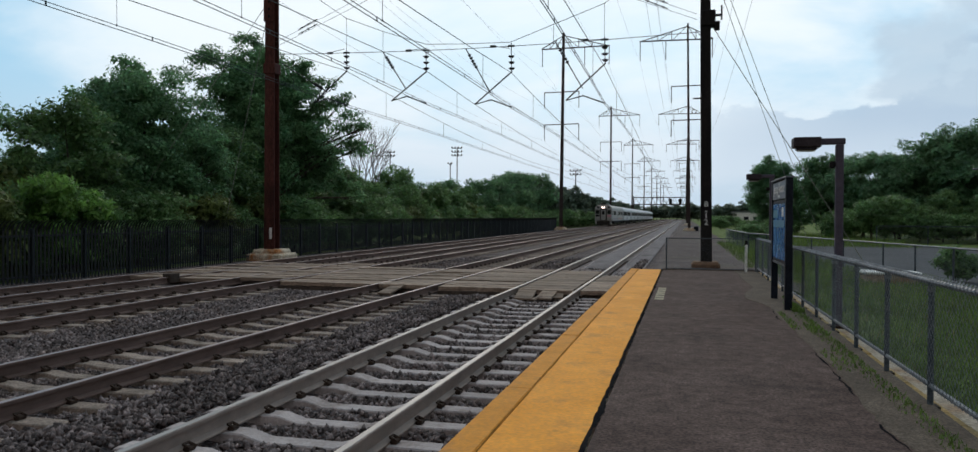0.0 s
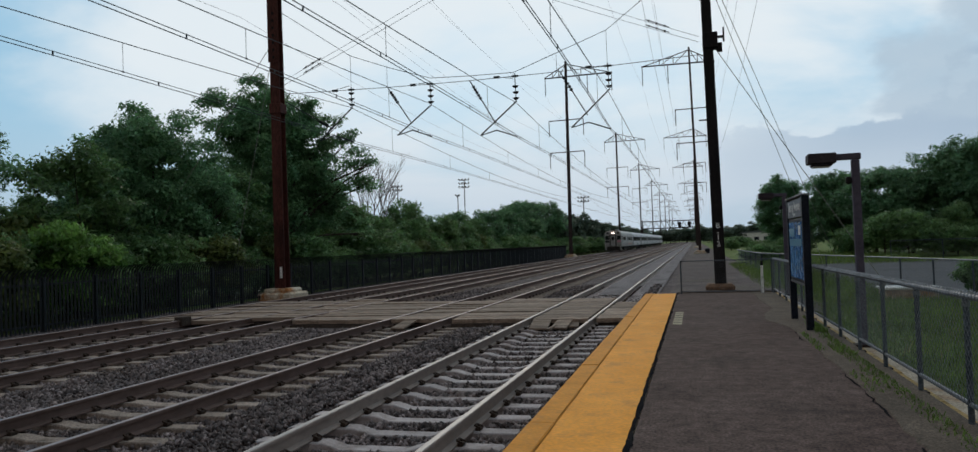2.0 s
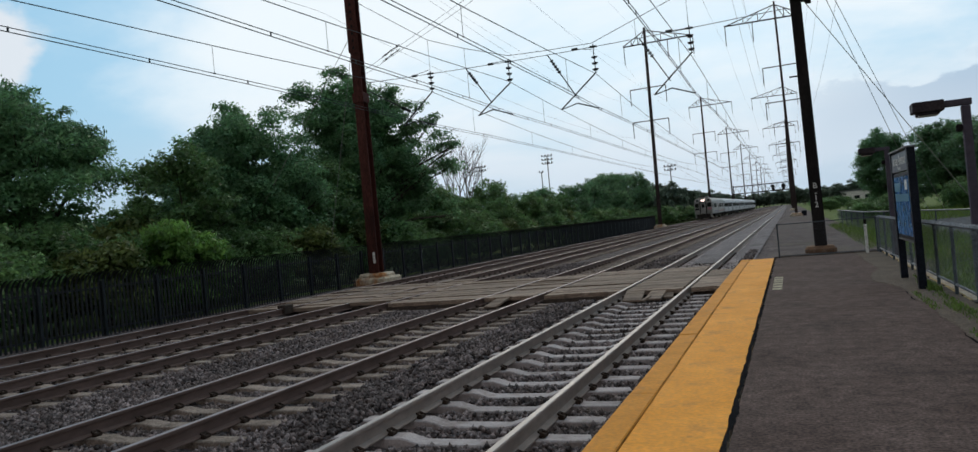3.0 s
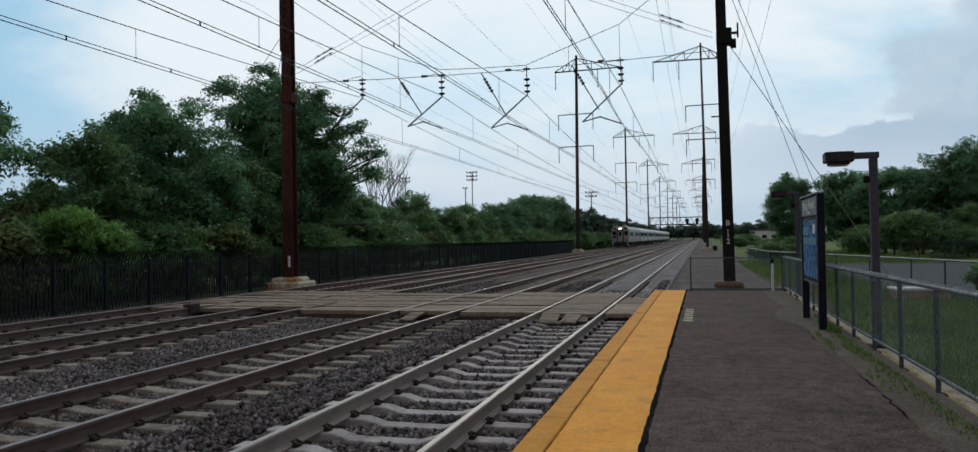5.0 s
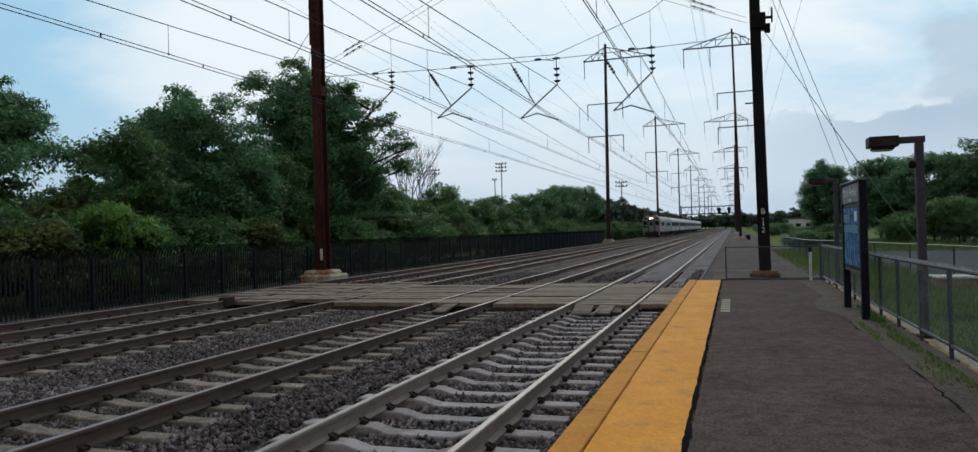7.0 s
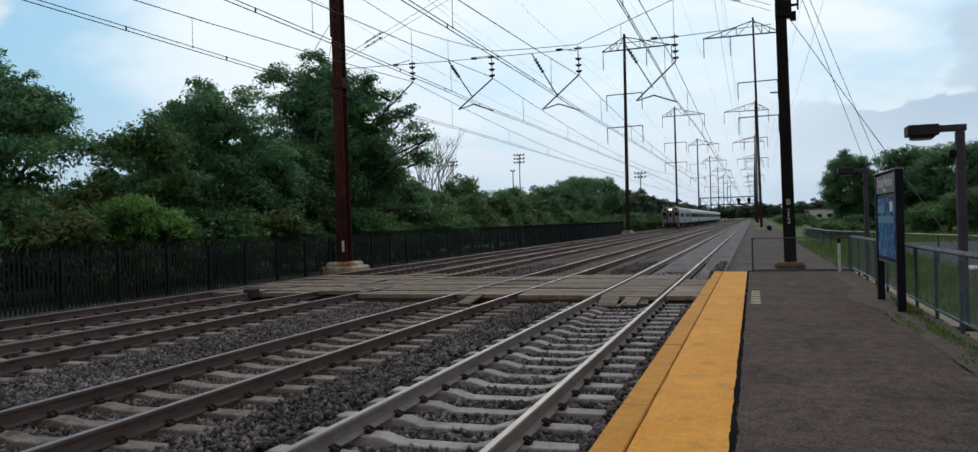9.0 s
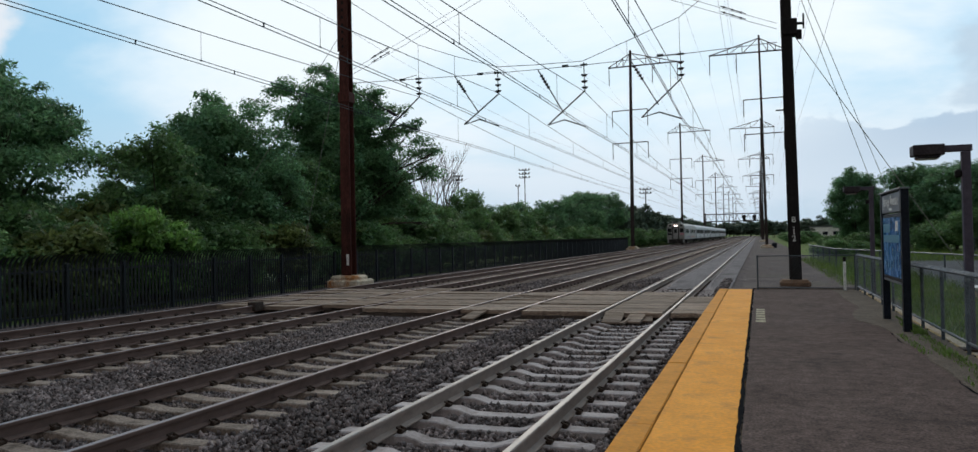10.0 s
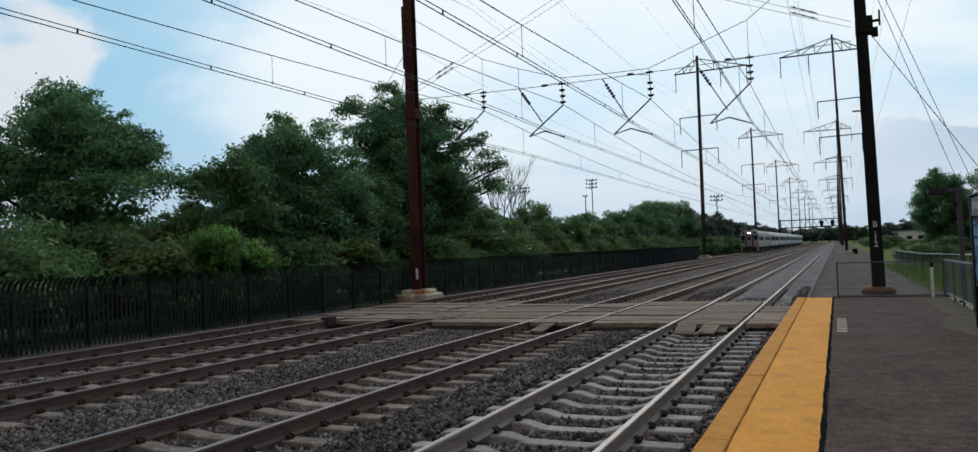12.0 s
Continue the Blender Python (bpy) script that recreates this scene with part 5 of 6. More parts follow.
# ---- trees and shrubs ----
def raw_mesh(name, v, quads, material):
    me = bpy.data.meshes.new(name)
    n = len(quads)
    me.vertices.add(len(v)); me.vertices.foreach_set("co", np.ascontiguousarray(v, dtype=np.float32).ravel())
    me.loops.add(n * 4); me.loops.foreach_set("vertex_index", np.ascontiguousarray(quads, dtype=np.int32).ravel())
    me.polygons.add(n); me.polygons.foreach_set("loop_start", np.arange(0, n * 4, 4, dtype=np.int32))
    me.update(calc_edges=True)
    me.materials.append(material)
    return me


def leaf_cloud(rng, centres, radii, count, size, squash=0.75, droop=0.0, long=1.6):
    """Small pointed leaves on the shells of many lumps, facing all ways but mostly outwards."""
    weight = radii ** 2 / (radii ** 2).sum()
    pick = rng.choice(len(centres), count, p=weight)
    d = rng.normal(size=(count, 3))
    d /= np.linalg.norm(d, axis=1, keepdims=True)
    d[:, 2] = np.where(d[:, 2] < -0.35, -d[:, 2], d[:, 2])
    r = radii[pick] * np.clip(rng.normal(0.85, 0.24, count), 0.15, 1.4)
    p = centres[pick] + d * r[:, None] * np.array((1, 1, squash))
    nrm = d + np.array((0, 0, 0.35)) + rng.normal(0, 0.55, (count, 3))
    nrm /= np.linalg.norm(nrm, axis=1, keepdims=True)
    t = np.cross(nrm, rng.normal(size=(count, 3)))
    t[:, 2] -= droop
    t /= np.linalg.norm(t, axis=1, keepdims=True)
    b = np.cross(nrm, t)
    s = (size * rng.uniform(0.6, 1.4, count))[:, None]
    v = np.stack([p - t * s * long * 0.5, p + b * s * 0.42 + nrm * s * 0.1, p + t * s * long * 0.55, p - b * s * 0.42 + nrm * s * 0.1], 1).reshape(-1, 3)
    q = np.arange(count * 4).reshape(-1, 4)
    return v, q


def make_tree(name, seed, height, radius, clear, lumps, lump_r, leaves, size, material, label, at, category="tree", flat=0.75, squash=0.8, trunk_r=0.16, limbs=7, droop=0.0, top_heavy=0.0, long=1.6,
              sprays=5, boughs=()):
    """A tree: tapered trunk, limbs and a crown of many small leaves in uneven lumps, each lump made of several sprays; boughs reach out of the crown."""
    rng = np.random.default_rng(seed)
    t = thing(name, at, label, category, "trees and shrubs by the line")
    mid = clear + (height - clear) * 0.5
    half = (height - clear) * 0.5
    cs, rs = [], []
    lobes = rng.uniform(0.68, 1.14, 7)
    for k in range(lumps):
        d = rng.normal(size=3)
        d /= np.linalg.norm(d)
        d[2] = d[2] * (1 - 0.2 * top_heavy) + 0.15 * top_heavy
        az = (math.atan2(d[1], d[0]) + math.pi) / (2 * math.pi) * 7
        lob = lobes[int(az) % 7] * (1 - az % 1) + lobes[(int(az) + 1) % 7] * (az % 1)
        f = rng.uniform(0.35, 1.0) ** 0.6
        cs.append((d[0] * (radius - lump_r * 0.7) * f * lob, d[1] * (radius - lump_r * 0.7) * f * lob, mid + d[2] * (half - lump_r * flat * 0.7) * f))
        rs.append(lump_r * rng.uniform(0.45, 1.15))
    for bx, by, bz, br in boughs:
        for k in range(11):
            f = rng.uniform(0.3, 1.0)
            cs.append((bx * f + rng.normal(0, br * 0.5), by * f + rng.normal(0, br * 0.5), mid + (bz - mid) * f + rng.normal(0, br * 0.3)))
            rs.append(br * rng.uniform(0.6, 1.2))
    cs, rs = np.array(cs), np.array(rs)
    off = rng.normal(size=(len(cs), sprays, 3))
    off /= np.linalg.norm(off, axis=2, keepdims=True)
    off[..., 2] = off[..., 2] * 0.75 + 0.2
    sub_c = (cs[:, None] + off * (rs[:, None, None] * rng.uniform(0.35, 0.85, (len(cs), sprays, 1))) * np.array((1, 1, squash))).reshape(-1, 3)
    sub_r = (rs[:, None] * rng.uniform(0.38, 0.78, (len(cs), sprays))).ravel()
    v, q = leaf_cloud(rng, sub_c, sub_r, leaves, size, squash, droop, long)
    o = new("crown", raw_mesh("crown", v, q, material))
    o.parent = t
    bm = bmesh.new()
    bend = [(0, 0, -0.2), (rng.uniform(-0.15, 0.15), rng.uniform(-0.15, 0.15), clear * 0.6 + 0.4), (rng.uniform(-0.3, 0.3), rng.uniform(-0.3, 0.3), mid), (rng.uniform(-0.3, 0.3), rng.uniform(-0.3, 0.3), height - half * 0.35)]
    for k in range(3):
        tube(bm, bend[k], bend[k + 1], trunk_r * (1 - 0.3 * k), trunk_r * (0.7 - 0.28 * k), 7)
    part("trunk", bm, M_BARK, t)
    far = np.argsort(-np.linalg.norm(cs[:, :2], axis=1))[: limbs * 2: 2]
    for k in far:
        z0 = clear * 0.5 + rng.uniform(0.2, 0.55) * (mid - clear * 0.5)
        bm = bmesh.new()
        a, c = Vector((0, 0, z0)), Vector(cs[k])
        m = a.lerp(c, 0.55) + Vector((0, 0, 0.3))
        tube(bm, a, m, trunk_r * 0.45, trunk_r * 0.3, 5)
        tube(bm, m, c, trunk_r * 0.3, trunk_r * 0.08, 5)
        for e in range(3):
            w = c + Vector(rng.normal(0, rs[k] * 0.6, 3))
            tube(bm, m.lerp(c, 0.6), w, trunk_r * 0.15, trunk_r * 0.03, 4)
        part("limb", bm, M_BARK, t)
    return t


BASE = GROUND - 0.15
TREES = {}
TREES["locust"] = make_tree("locust_tree", 1, 9.4, 4.0, 1.6, 115, 0.98, 56000, 0.085, M_LEAF, "spreading dark green locust tree behind the black fence", (-27.4, 21.3, BASE), flat=0.5, squash=0.72, trunk_r=0.2, limbs=16, top_heavy=0.5, long=2.4,
                            sprays=6, boughs=((-0.7, -0.8, 9.3, 0.8), (-0.6, -0.7, 8.7, 0.9), (-2.2, -2.6, 6.6, 0.8), (0.9, 0.8, 8.3, 0.8)))
TREES["maple"] = make_tree("maple_tree", 2, 9.4, 4.5, 0.6, 200, 1.0, 72000, 0.11, M_LEAF, "dense dark green broadleaf tree behind the black fence", (-25, 31.6, BASE), limbs=8, sprays=6,
                           boughs=((-0.6, -0.4, 9.5, 0.8), (-1.9, -1.5, 8.0, 0.8)))
TREES["tall"] = make_tree("oak_tree", 3, 13.3, 5.0, 1.5, 160, 1.05, 80000, 0.12, M_LEAF, "tall dark oak with a ragged crown, behind the mast", (-26, 44.0, BASE), trunk_r=0.26, limbs=10, squash=0.8, top_heavy=0.2, sprays=6,
                          boughs=((-4.1, -2.4, 11.2, 0.8), (-3.2, -1.9, 12.2, 0.8), (-1.7, -1.0, 13.1, 0.8), (-2.2, -1.3, 10.8, 0.8), (0.4, 0.2, 12.9, 0.75), (2.0, 1.2, 12.0, 0.75), (3.2, 1.9, 11.0, 0.75),
                                  (4.2, 2.5, 9.6, 0.8), (4.8, 2.8, 8.0, 0.8), (5.1, 3.0, 6.4, 0.9), (4.0, 2.4, 5.2, 0.9), (3.2, 1.9, 3.8, 0.9), (5.2, 3.0, 3.6, 0.9)))
TREES["pale"] = make_tree("young_tree", 4, 6.8, 2.6, 0.6, 70, 0.75, 15000, 0.115, M_LEAF_MID, "lighter green young tree in front of darker ones", (-23.4, 24.9, BASE), limbs=6, trunk_r=0.1)
TREES["shrub"] = make_tree("shrub", 5, 3.7, 2.0, 0.1, 70, 0.6, 15000, 0.10, M_LEAF_BRIGHT, "bright green arching shrub over the fence", (-20.4, 21.9, BASE), "shrub", limbs=4, trunk_r=0.05, droop=0.8, long=2.0)
TREES["weed"] = make_tree("shrub", 6, 3.0, 1.8, 0.1, 60, 0.6, 8000, 0.11, M_LEAF_YELLOW, "yellowish green shrub behind the fence", (-20.9, 18.6, BASE), "shrub", limbs=4, trunk_r=0.05, droop=0.4)
TREES["thicket"] = make_tree("shrub", 7, 3.2, 2.1, 0.0, 60, 0.75, 6000, 0.18, M_LEAF_MID_CLUMP, "dense green thicket behind the fence", (-21.2, 27.2, BASE), "shrub", limbs=4, trunk_r=0.05)
TREES["wood"] = make_tree("woodland_tree", 8, 8.0, 3.2, 0.5, 90, 1.0, 9000, 0.25, M_LEAF_CLUMP, "dark green woodland tree in the belt behind the fence", (-31.5, 33.5, BASE), limbs=6)
TREES["mixed"] = make_tree("woodland_tree", 9, 6.0, 2.6, 0.4, 80, 0.85, 8000, 0.22, M_LEAF_MID_CLUMP, "mid green woodland tree in the belt behind the fence", (-24.2, 51.0, BASE), limbs=6)
TREES["distant"] = make_tree("woodland_tree", 10, 8.5, 4.2, 0.3, 80, 1.2, 3600, 0.45, M_LEAF_HAZED, "far green tree in the woodland beside the line", (-23, 160.0, BASE), limbs=4)


def plant(kind, x, y, height, width=1.0, rz=0.0, z=BASE):
    src = TREES[kind]
    h0 = {"locust": 9.7, "maple": 9.3, "tall": 13.6, "pale": 6.6, "shrub": 3.6, "weed": 3.0, "thicket": 3.2, "wood": 8.0, "mixed": 6.0, "distant": 8.5}[kind]
    s = height / h0
    return copy_thing(src, pose(x, y, z, 0, 0, rz) @ Matrix.Diagonal((s * width, s * width, s, 1)))


# the near belt behind the fence
for k, x, y, h, w, r in (("wood", -29.0, 25.0, 4.7, 1.1, 170), ("pale", -27.6, 26.6, 4.9, 1.1, 80), ("wood", -26.5, 27.8, 5.4, 1.1, 70), ("pale", -25.0, 36.0, 7.2, 1.2, 150), ("tall", -29.0, 48.5, 11.0, 1.0, 120), ("locust", -30.5, 16.5, 7.0, 1.0, 200),
                         ("wood", -27.5, 54.5, 8.6, 0.9, 40), ("wood", -31.0, 38.5, 8.2, 1.2, 200), ("wood", -34.0, 26.5, 5.4, 1.3, 90), ("wood", -33.0, 29.5, 4.2, 1.6, 10),
                         ("mixed", -23.2, 54.0, 5.2, 1.0, 60), ("mixed", -25.8, 66.5, 7.0, 0.9, 10), ("mixed", -23.0, 61.5, 5.0, 1.0, 220), ("mixed", -23.2, 68.5, 5.3, 1.0, 300),
                         ("mixed", -22.4, 74.0, 5.0, 1.0, 100), ("mixed", -23.0, 80.0, 5.6, 1.0, 30), ("wood", -24.5, 90.5, 7.3, 0.9, 140), ("wood", -23.5, 98.0, 7.6, 1.0, 250),
                         ("wood", -24.0, 106.0, 8.8, 1.0, 20), ("wood", -26.0, 114.0, 9.6, 1.0, 80), ("wood", -26.0, 122.0, 10.2, 1.1, 190), ("wood", -24.5, 131.0, 10.4, 1.0, 290),
                         ("wood", -30.0, 60.0, 6.4, 1.2, 130), ("wood", -31.0, 72.0, 6.3, 1.2, 210), ("wood", -31.0, 85.0, 6.6, 1.2, 310), ("wood", -31.0, 98.0, 7.6, 1.2, 50),
                         ("wood", -37.0, 22.0, 4.0, 1.6, 350), ("wood", -38.0, 30.0, 4.4, 1.6, 75), ("wood", -38.0, 42.0, 7.8, 1.2, 165), ("wood", -40.0, 15.5, 4.0, 1.6, 255)):
    plant(k, x, y, h, w, r)
# shrubs along the fence
j = random.Random(21)
y = 9.0
while y < 112:
    k = j.choice(("thicket", "thicket", "thicket", "weed", "shrub") if y < 35 else ("thicket", "thicket", "thicket", "weed"))
    plant(k, -21.7 - j.uniform(0, 0.8), y, j.uniform(1.9, 3.3) + (0.5 if y > 40 else 0), 1.2, j.uniform(0, 360))
    y += j.uniform(1.9, 2.5) if y < 60 else j.uniform(3.0, 3.8)
y = 10.0
while y < 60:
    plant(j.choice(("thicket", "weed", "mixed")), -23.3 - j.uniform(0, 1.0), y, j.uniform(3.2, 4.1), 1.2, j.uniform(0, 360))
    y += j.uniform(2.4, 3.2)
# beyond the fence's end, along the line and out to the distance
y = 114.0
while y < 250:
    plant("thicket", -21.3 - j.uniform(0, 1.6), y, j.uniform(2.4, 3.8), 1.5, j.uniform(0, 360))
    y += 3.4 if y < 160 else 5.5
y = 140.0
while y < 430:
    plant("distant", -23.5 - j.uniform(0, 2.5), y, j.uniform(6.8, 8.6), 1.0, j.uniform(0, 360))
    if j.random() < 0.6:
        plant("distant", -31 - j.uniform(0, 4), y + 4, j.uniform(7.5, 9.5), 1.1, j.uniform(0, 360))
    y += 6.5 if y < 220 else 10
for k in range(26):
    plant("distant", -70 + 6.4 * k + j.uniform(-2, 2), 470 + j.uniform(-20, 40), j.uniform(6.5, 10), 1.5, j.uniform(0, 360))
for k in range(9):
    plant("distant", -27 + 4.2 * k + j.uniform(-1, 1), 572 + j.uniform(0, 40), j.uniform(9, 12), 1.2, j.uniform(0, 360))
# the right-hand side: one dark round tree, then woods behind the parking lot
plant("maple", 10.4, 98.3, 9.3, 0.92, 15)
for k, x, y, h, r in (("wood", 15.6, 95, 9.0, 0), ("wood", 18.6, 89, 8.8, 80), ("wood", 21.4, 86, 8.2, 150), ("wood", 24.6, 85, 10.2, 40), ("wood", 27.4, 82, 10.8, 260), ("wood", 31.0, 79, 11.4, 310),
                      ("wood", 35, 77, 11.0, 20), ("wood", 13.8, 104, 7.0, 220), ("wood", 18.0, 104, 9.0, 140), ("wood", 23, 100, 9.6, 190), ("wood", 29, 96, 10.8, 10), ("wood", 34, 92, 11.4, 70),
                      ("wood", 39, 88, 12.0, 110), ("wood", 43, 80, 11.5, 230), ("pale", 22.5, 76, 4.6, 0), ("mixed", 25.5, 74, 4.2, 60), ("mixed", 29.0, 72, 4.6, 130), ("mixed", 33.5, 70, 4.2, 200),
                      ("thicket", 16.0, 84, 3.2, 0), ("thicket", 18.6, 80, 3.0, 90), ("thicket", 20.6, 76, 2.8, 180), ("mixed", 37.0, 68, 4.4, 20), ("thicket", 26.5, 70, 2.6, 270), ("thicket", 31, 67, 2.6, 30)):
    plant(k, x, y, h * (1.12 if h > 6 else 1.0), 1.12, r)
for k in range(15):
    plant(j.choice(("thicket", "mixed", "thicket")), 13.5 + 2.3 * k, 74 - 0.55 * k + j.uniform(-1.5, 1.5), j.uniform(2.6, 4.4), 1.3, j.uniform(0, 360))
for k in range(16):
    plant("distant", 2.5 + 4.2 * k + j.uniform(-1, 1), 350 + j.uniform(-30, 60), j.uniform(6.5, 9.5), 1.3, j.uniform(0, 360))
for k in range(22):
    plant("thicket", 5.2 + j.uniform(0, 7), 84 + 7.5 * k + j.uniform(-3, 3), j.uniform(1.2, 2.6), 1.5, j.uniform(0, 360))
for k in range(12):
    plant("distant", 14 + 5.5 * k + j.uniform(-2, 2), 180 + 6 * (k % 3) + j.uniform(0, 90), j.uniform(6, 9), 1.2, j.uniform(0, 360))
# low bushes past the platform's end and by the lot
for x, y, h, w in ((5.2, 62, 1.7, 1.3), (6.6, 66, 1.5, 1.4), (4.7, 70, 1.2, 1.3), (8.4, 72, 1.3, 1.3), (6.2, 78, 1.4, 1.4), (8.6, 27.2, 1.3, 0.8), (9.1, 27.9, 1.0, 0.8)):
    plant("thicket", x, y, h, w, j.uniform(0, 360), GROUND - 0.12)


def dead_tree(at, height):
    t = thing("dead_tree", at, "bare grey dead tree among green trees", "tree")
    rng = random.Random(9)

    def grow(bm, p, d, length, r, depth):
        q = p + d * length
        tube(bm, p, q, r, r * 0.6, 5)
        if depth == 0:
            return
        for k in range(3 if depth > 1 else 4):
            nd = (d + Vector((rng.uniform(-0.6, 0.6), rng.uniform(-0.6, 0.6), rng.uniform(-0.1, 0.5)))).normalized()
            grow(bm, p.lerp(q, rng.uniform(0.55, 1.0)), nd, length * rng.uniform(0.6, 0.85), r * 0.55, depth - 1)

    bm = bmesh.new()
    tube(bm, (0, 0, -0.2), (0.1, 0, height * 0.35), 0.16, 0.12, 7)
    part("trunk", bm, M_BARK_PALE, t)
    for k in range(5):
        bm = bmesh.new()
        a = k * 1.3
        grow(bm, Vector((0.1, 0, height * (0.22 + 0.03 * k))), Vector((0.42 * math.cos(a), 0.42 * math.sin(a), 1)).normalized(), height * 0.26, 0.08, 4)
        part("limb", bm, M_BARK_PALE, t)


dead_tree((-25.2, 58.0, BASE), 10.2)


# ---- grass ----
def blades(name, areas, material, label, seed):
    rng = np.random.default_rng(seed)
    vs = []
    for x0, x1, y0, y1, n, h, z in areas:
        x, y = rng.uniform(x0, x1, n), rng.uniform(y0, y1, n)
        a = rng.uniform(0, 6.283, n)
        hh = h * rng.uniform(0.4, 1.3, n)
        w = 0.006 + 0.02 * hh
        lean = rng.normal(0, 0.35, (n, 2)) * hh[:, None]
        c, s = np.cos(a) * w, np.sin(a) * w
        p = np.stack([x, y, np.full(n, z)], 1)
        up = np.stack([lean[:, 0], lean[:, 1], hh], 1)
        side = np.stack([c, s, np.zeros(n)], 1)
        vs.append(np.stack([p - side, p + side, p + up + side * 0.25, p + up - side * 0.25], 1).reshape(-1, 3))
    v = np.concatenate(vs)
    o = new(name, raw_mesh(name, v, np.arange(len(v)).reshape(-1, 4), material))
    return tagged(o, label, "grass", kind="stuff")


blades("meadow_grass", ((2.35, 6.0, 4.0, 14.0, 36000, 0.13, GROUND - 0.12), (2.4, 8.5, 14.0, 30.0, 30000, 0.17, GROUND - 0.13), (2.6, 6.5, 30.0, 60.0, 11000, 0.35, GROUND - 0.12), (6.0, 9.0, 8.0, 24.0, 14000, 0.16, GROUND - 0.14),
                        (5.0, 16.0, 58.0, 90.0, 10000, 0.5, GROUND - 0.14)), M_GRASS, "rough green meadow grass beside the platform", 31)
blades("verge_grass", ((FENCE_X - 0.22, FENCE_X - 0.12, 2.0, 12.5, 1500, 0.035, 0.0), (FENCE_X - 0.16, FENCE_X - 0.10, 12.5, 15.0, 400, 0.04, 0.0), (1.80, 2.0, 10.2, 11.2, 160, 0.05, 0.0),
                       (1.88, 2.05, 12.6, 13.8, 600, 0.06, 0.0), (1.62, 1.74, 10.6, 12.6, 160, 0.04, 0.004), (1.66, 1.90, 7.8, 9.0, 110, 0.04, 0.004), (FENCE_X - 0.3, FENCE_X - 0.2, 5.0, 12.5, 420, 0.03, 0.0)),
       M_GRASS, "tufts of grass in the platform's border", 32)
blades("dry_grass", ((FENCE_X + 0.1, FENCE_X + 0.5, 2.0, 22.0, 5200, 0.22, -0.45), (3.0, 8.0, 10.0, 30.0, 1200, 0.2, GROUND - 0.12)), M_GRASS_DRY, "dry yellow grass along the fence", 33)


# ---- train ----
M_CAR = mat("brushed_stainless", (0.40, 0.375, 0.335), (0.50, 0.47, 0.425), scale=0.8, fine=30, rough=0.45, metal=0.35, bump=0.05, stretch=(1, 0.1, 1.5), stain=(0.33, 0.29, 0.24), stain_scale=0.5, fine_amount=0.12)
M_CAR_WHITE = mat("pale_stainless", (0.58, 0.58, 0.57), (0.68, 0.68, 0.67), scale=0.8, fine=30, rough=0.4, metal=0.25, bump=0.05, stretch=(1, 0.1, 1.5), fine_amount=0.1)
M_ROOF = mat("dusty_roof", (0.42, 0.41, 0.38), (0.52, 0.50, 0.47), scale=0.7, fine=20, rough=0.7, bump=0.1)
M_GLASS_DARK = plain("tinted_window", (0.018, 0.018, 0.020), 0.08)
M_CAB = mat("cab_grey", (0.24, 0.245, 0.24), (0.32, 0.32, 0.31), scale=1.5, fine=20, rough=0.5, metal=0.2, bump=0.05, stain=(0.18, 0.17, 0.16), stain_scale=1.5)
M_GEAR = mat("dirty_underframe", (0.020, 0.018, 0.017), (0.045, 0.040, 0.036), scale=3, fine=20, rough=0.9, bump=0.2)
M_STRIPE_PURPLE = plain("purple_stripe", (0.09, 0.06, 0.17), 0.4)
M_STRIPE_ORANGE = plain("orange_stripe", (0.42, 0.15, 0.09), 0.4)
M_HEADLIGHT = plain("headlight", (1.0, 0.72, 0.66), 0.3, emit=6.0)
M_HATCH = plain("pink_emblem", (0.45, 0.20, 0.25), 0.5)
LEN, HALF = 25.9, 1.52


def wheel_mesh():
    bm = bmesh.new()
    tube(bm, (-0.07, 0, 0), (0.07, 0, 0), 0.40, n=18)
    tube(bm, (-0.1, 0, 0), (-0.07, 0, 0), 0.43, n=18)
    me = bpy.data.meshes.new("wheel")
    bm.to_mesh(me)
    bm.free()
    me.materials.append(M_GEAR)
    return me


WHEEL = wheel_mesh()


def body_profile():
    p = [(-HALF + 0.10, 0.95), (HALF - 0.10, 0.95), (HALF, 1.10), (HALF, 3.02)]
    for k in range(1, 10):
        a = math.pi * k / 10
        p.append((HALF * math.copysign(abs(math.cos(a)) ** 0.55, math.cos(a)), 3.02 + 0.82 * math.sin(a) ** 0.75))
    p += [(-HALF, 3.02), (-HALF, 1.10)]
    return p


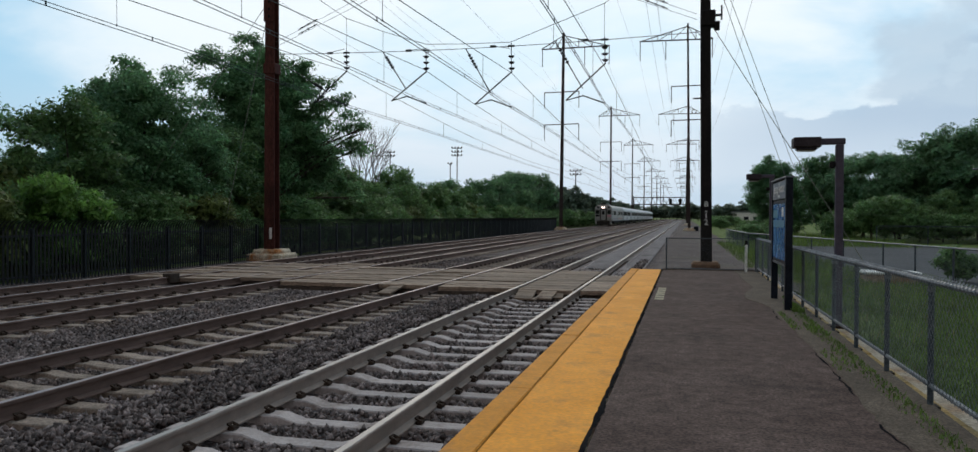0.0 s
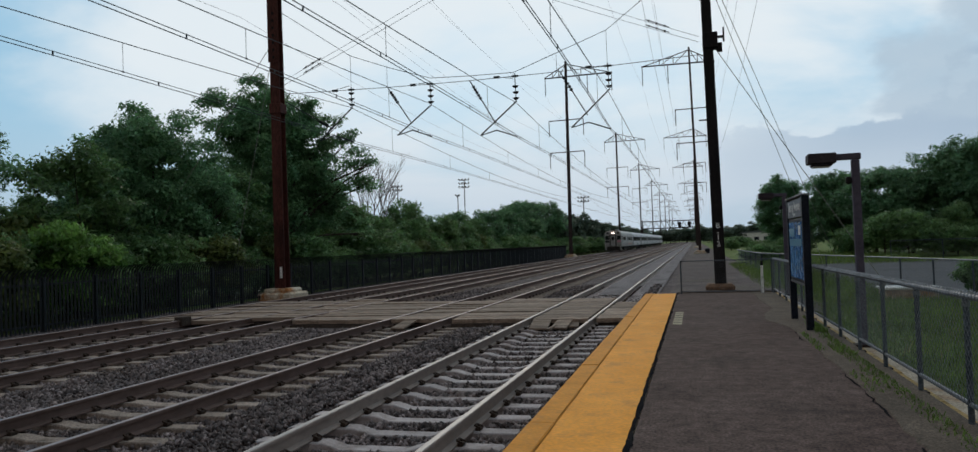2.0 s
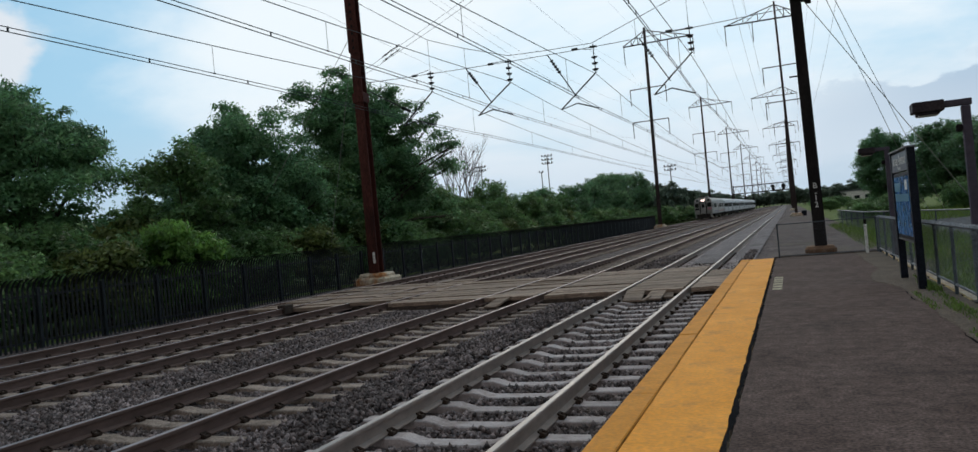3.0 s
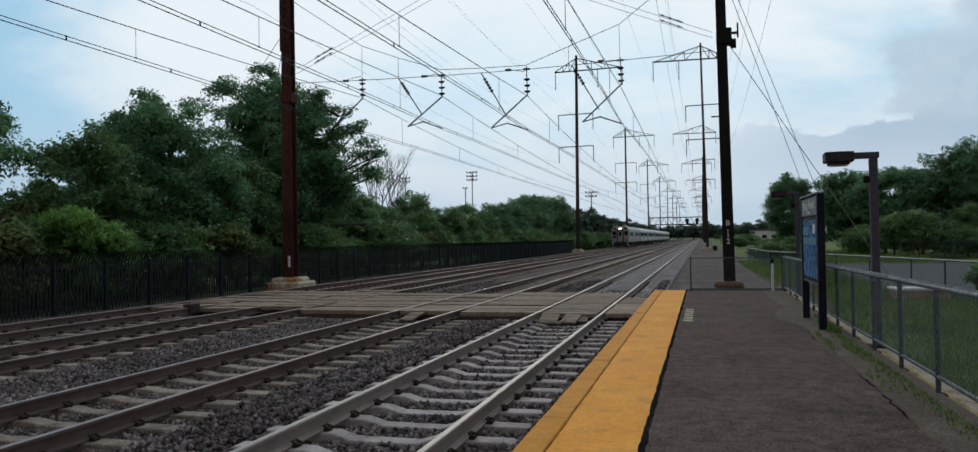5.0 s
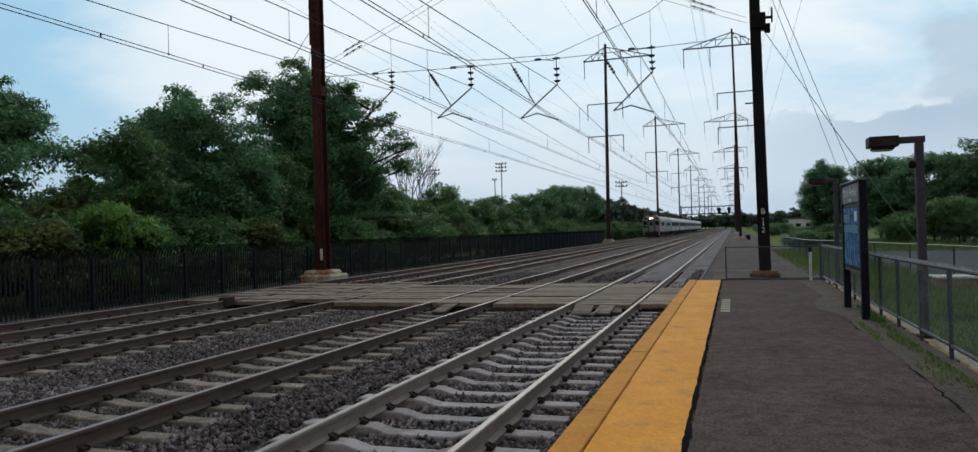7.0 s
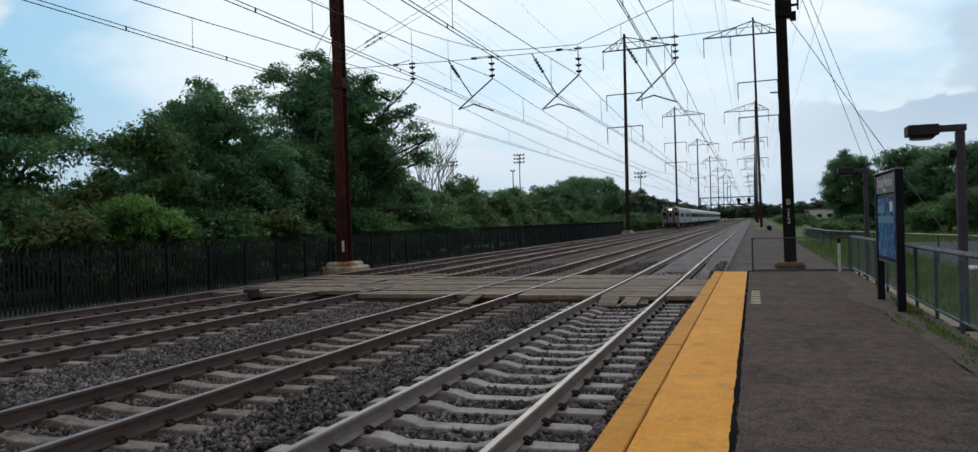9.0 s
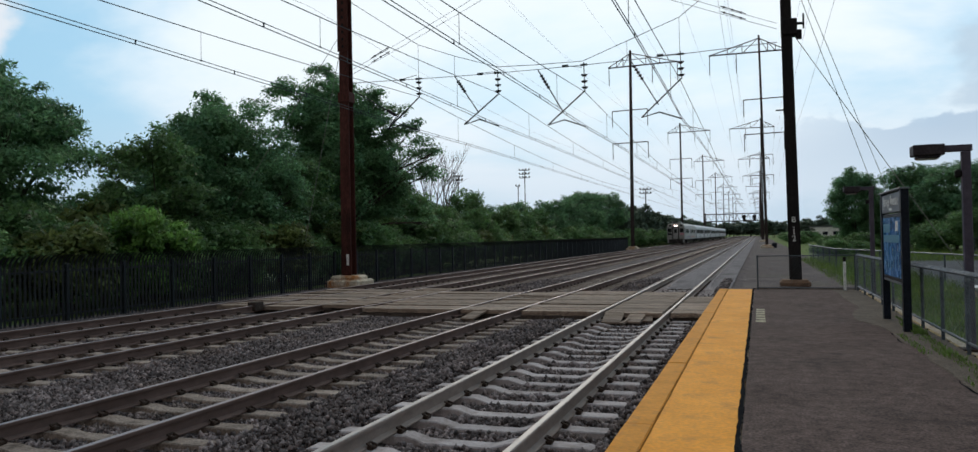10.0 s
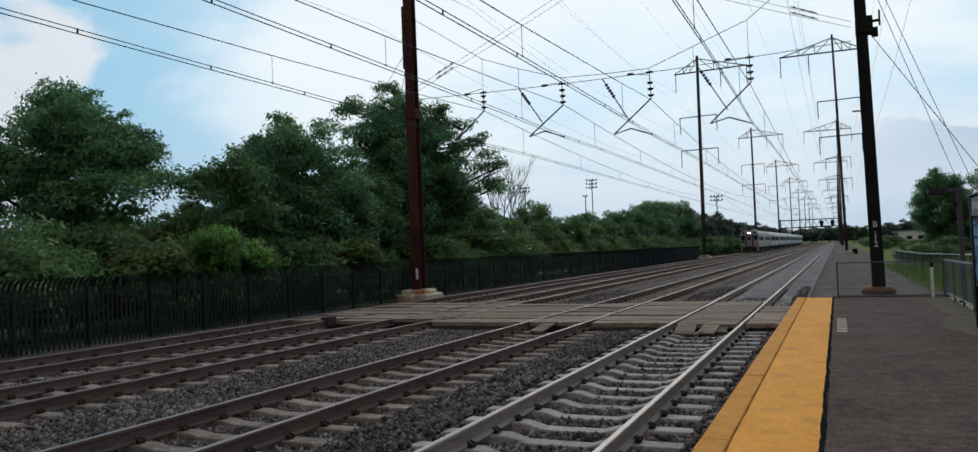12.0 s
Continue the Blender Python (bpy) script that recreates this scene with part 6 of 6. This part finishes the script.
def car(y, cab):
    """One commuter coach, its front end at y; the lead coach has a cab, a corridor door and a pantograph."""
    t = thing("train_car", (TRACKS[3], y, RAIL), "silver commuter train cab car with lit headlights on the far track" if cab else "silver commuter train coach with a dark window band", "train", "coupled train cars")
    part("body", extrude_y(body_profile(), 0.15, LEN - 0.35, 1), M_CAR if cab else M_CAR_WHITE, t)
    rp = [(x * 0.985, z + 0.012) for x, z in body_profile() if z > 3.1]
    part("roof_cover", extrude_y(rp, 0.6, LEN - 0.6, 1), M_ROOF, t)
    part("sill", boxes((-HALF - 0.02, HALF + 0.02, 0.2, LEN - 0.4, 0.90, 1.02)), M_CAB, t)
    part("gangway", boxes((-0.5, 0.5, LEN - 0.36, LEN + 0.16, 1.0, 3.2), bevel=0.05), M_GEAR, t)
    for s in (-1, 1):
        x = s * HALF
        xo, xi = x + s * 0.006, x - s * 0.05
        lo, hi = min(xo, xi), max(xo, xi)
        if cab:
            starts = [3.6 + 1.12 * k for k in range(5)] + [14.6 + 1.12 * k for k in range(4)] + [20.2 + 1.12 * k for k in range(3)]
            for y0 in starts:
                part("window", boxes((lo, hi, y0, y0 + 0.92, 2.02, 2.74), bevel=0.01), M_GLASS_DARK, t)
            part("stripe", boxes((lo, hi, 3.6, 11.6, 1.26, 1.40)), M_STRIPE_PURPLE, t)
            part("stripe", boxes((lo, hi, 13.0, LEN - 1.0, 1.26, 1.44)), M_STRIPE_ORANGE, t)
            part("cab_window", boxes((lo, hi, 0.55, 1.0, 2.1, 2.9), bevel=0.01), M_GLASS_DARK, t)
        else:
            part("window_band", boxes((lo, hi, 2.6, 11.6, 1.95, 2.82), bevel=0.01), M_GLASS_DARK, t)
            part("window_band", boxes((lo, hi, 13.6, 23.2, 1.95, 2.82), bevel=0.01), M_GLASS_DARK, t)
            for k in range(16):
                y0 = 3.4 + 1.2 * k
                if not 11.2 < y0 < 13.8:
                    part("mullion", boxes((x - s * 0.01 if s > 0 else x - 0.012, x + 0.012 if s > 0 else x + 0.01, y0, y0 + 0.07, 1.95, 2.82)), M_CAB, t)
        for y0 in (1.3, 12.1, LEN - 1.9):
            d = part("door", boxes((lo, hi, y0, y0 + 1.0, 1.02, 3.05), bevel=0.01), M_GEAR if not cab else M_CAB, t, "sliding passenger door")
            part("door_window", boxes((lo - 0.004, hi + 0.004, y0 + 0.22, y0 + 0.78, 1.95, 2.8), bevel=0.01), M_GLASS_DARK, d)
        for y0 in (3.5, 5.4, 7.6, 16.4, 18.6, 20.4):
            part("vent", boxes((s * 0.95 - 0.12, s * 0.95 + 0.12, y0, y0 + 0.14, 3.56, 3.70)), M_GEAR, t)
    for y0, y1 in ((7.2, 9.0), (9.4, 11.0), (11.6, 13.6), (14.2, 16.0), (16.6, 18.2)):
        part("equipment_box", boxes((-1.3, 1.3, y0, y1, 0.38, 0.92), bevel=0.03), M_GEAR, t)
    for yb in (3.7, LEN - 4.1):
        b = part("bogie", boxes((-1.12, -0.92, yb - 1.7, yb + 1.7, 0.42, 0.72), (0.92, 1.12, yb - 1.7, yb + 1.7, 0.42, 0.72), (-0.9, 0.9, yb - 0.3, yb + 0.3, 0.45, 0.88), bevel=0.02), M_GEAR, t)
        for dy in (-1.28, 1.28):
            for s in (-1, 1):
                w = new("wheel", WHEEL)
                w.parent = b
                w.location = (s * 0.75, yb + dy, 0.41)
    if cab:
        part("front_mask", boxes((-HALF + 0.02, HALF - 0.02, 0.0, 0.2, 1.0, 3.30), bevel=0.08), M_CAB, t, "grey cab front")
        part("brow", boxes((-1.25, 1.25, 0.02, 0.3, 3.25, 3.62), bevel=0.10), M_CAB, t)
        part("door_surround", boxes((-0.62, 0.62, -0.14, 0.02, 1.0, 3.12), bevel=0.04), M_GEAR, t, "black rubber corridor surround")
        d = part("end_door", boxes((-0.42, 0.42, -0.17, -0.13, 1.05, 3.0), bevel=0.02), M_CAB, t)
        part("door_window", boxes((-0.24, 0.24, -0.185, -0.165, 2.1, 2.75), bevel=0.01), M_GLASS_DARK, d)
        for s in (-1, 1):
            part("windscreen", boxes((s * 1.05 - 0.33, s * 1.05 + 0.33, -0.02, 0.02, 2.2, 2.92), bevel=0.02), M_GLASS_DARK, t)
            part("cab_panel", boxes((s * 1.05 - 0.34, s * 1.05 + 0.34, -0.015, 0.02, 1.72, 2.05)), M_GLASS_DARK if s < 0 else M_HATCH, t)
            bm = bmesh.new()
            tube(bm, (s * 1.05, -0.05, 1.45), (s * 1.05, 0.0, 1.45), 0.12, n=12)
            part("marker_light", bm, M_LENS, t)
            bm = bmesh.new()
            tube(bm, (s * 0.95, -0.03, 3.4), (s * 0.95, 0.03, 3.4), 0.2, n=14)
            part("horn_grille", bm, M_GEAR, t)
            bm = bmesh.new()
            tube(bm, (s * 0.16, -0.06, 3.38), (s * 0.16, 0.03, 3.38), 0.11, n=12)
            part("headlight", bm, M_HEADLIGHT, t, "lit round headlight")
            part("step", boxes((s * 1.25 - 0.18, s * 1.25 + 0.18, -0.05, 0.3, 0.35, 0.95), bevel=0.02), M_CAB, t)
        part("pilot", boxes((-1.2, 1.2, -0.1, 0.25, 0.2, 0.95), bevel=0.05), M_GEAR, t)
        bm = bmesh.new()
        box(bm, -0.16, 0.16, -0.55, 0.1, 0.62, 0.92, bevel=0.03)
        part("coupler", bm, M_GEAR, t)
        part("roof_box", boxes((-0.8, 0.8, 1.6, 3.4, 3.8, 4.1), (-0.7, 0.7, 4.4, 6.2, 3.8, 4.02), bevel=0.05), M_CAB, t)
        part("roof_horn", tubes([((-0.5, 0.8, 4.0), (0.35, 0.8, 4.05)), ((-0.3, 0.7, 3.8), (-0.3, 0.7, 4.1)), ((0.2, 0.7, 3.8), (0.2, 0.7, 4.1))], 0.09, 6), M_GEAR, t)
        bm = tubes([((-0.6, 15.0, 3.9), (-0.6, 17.4, 3.95)), ((0.6, 15.0, 3.9), (0.6, 17.4, 3.95)), ((-0.8, 15.4, 4.1), (0.8, 15.4, 4.1)), ((-0.6, 15.0, 3.9), (-0.8, 15.4, 4.1)), ((0.6, 15.0, 3.9), (0.8, 15.4, 4.1))], 0.04, 5)
        part("pantograph", bm, M_GEAR, t, "folded pantograph")
    return t


TRAIN_Y = 140.0
car(TRAIN_Y, True)
coach = car(TRAIN_Y + LEN, False)
for k in range(2, 7):
    copy_thing(coach, pose(TRACKS[3], TRAIN_Y + LEN * k, RAIL))
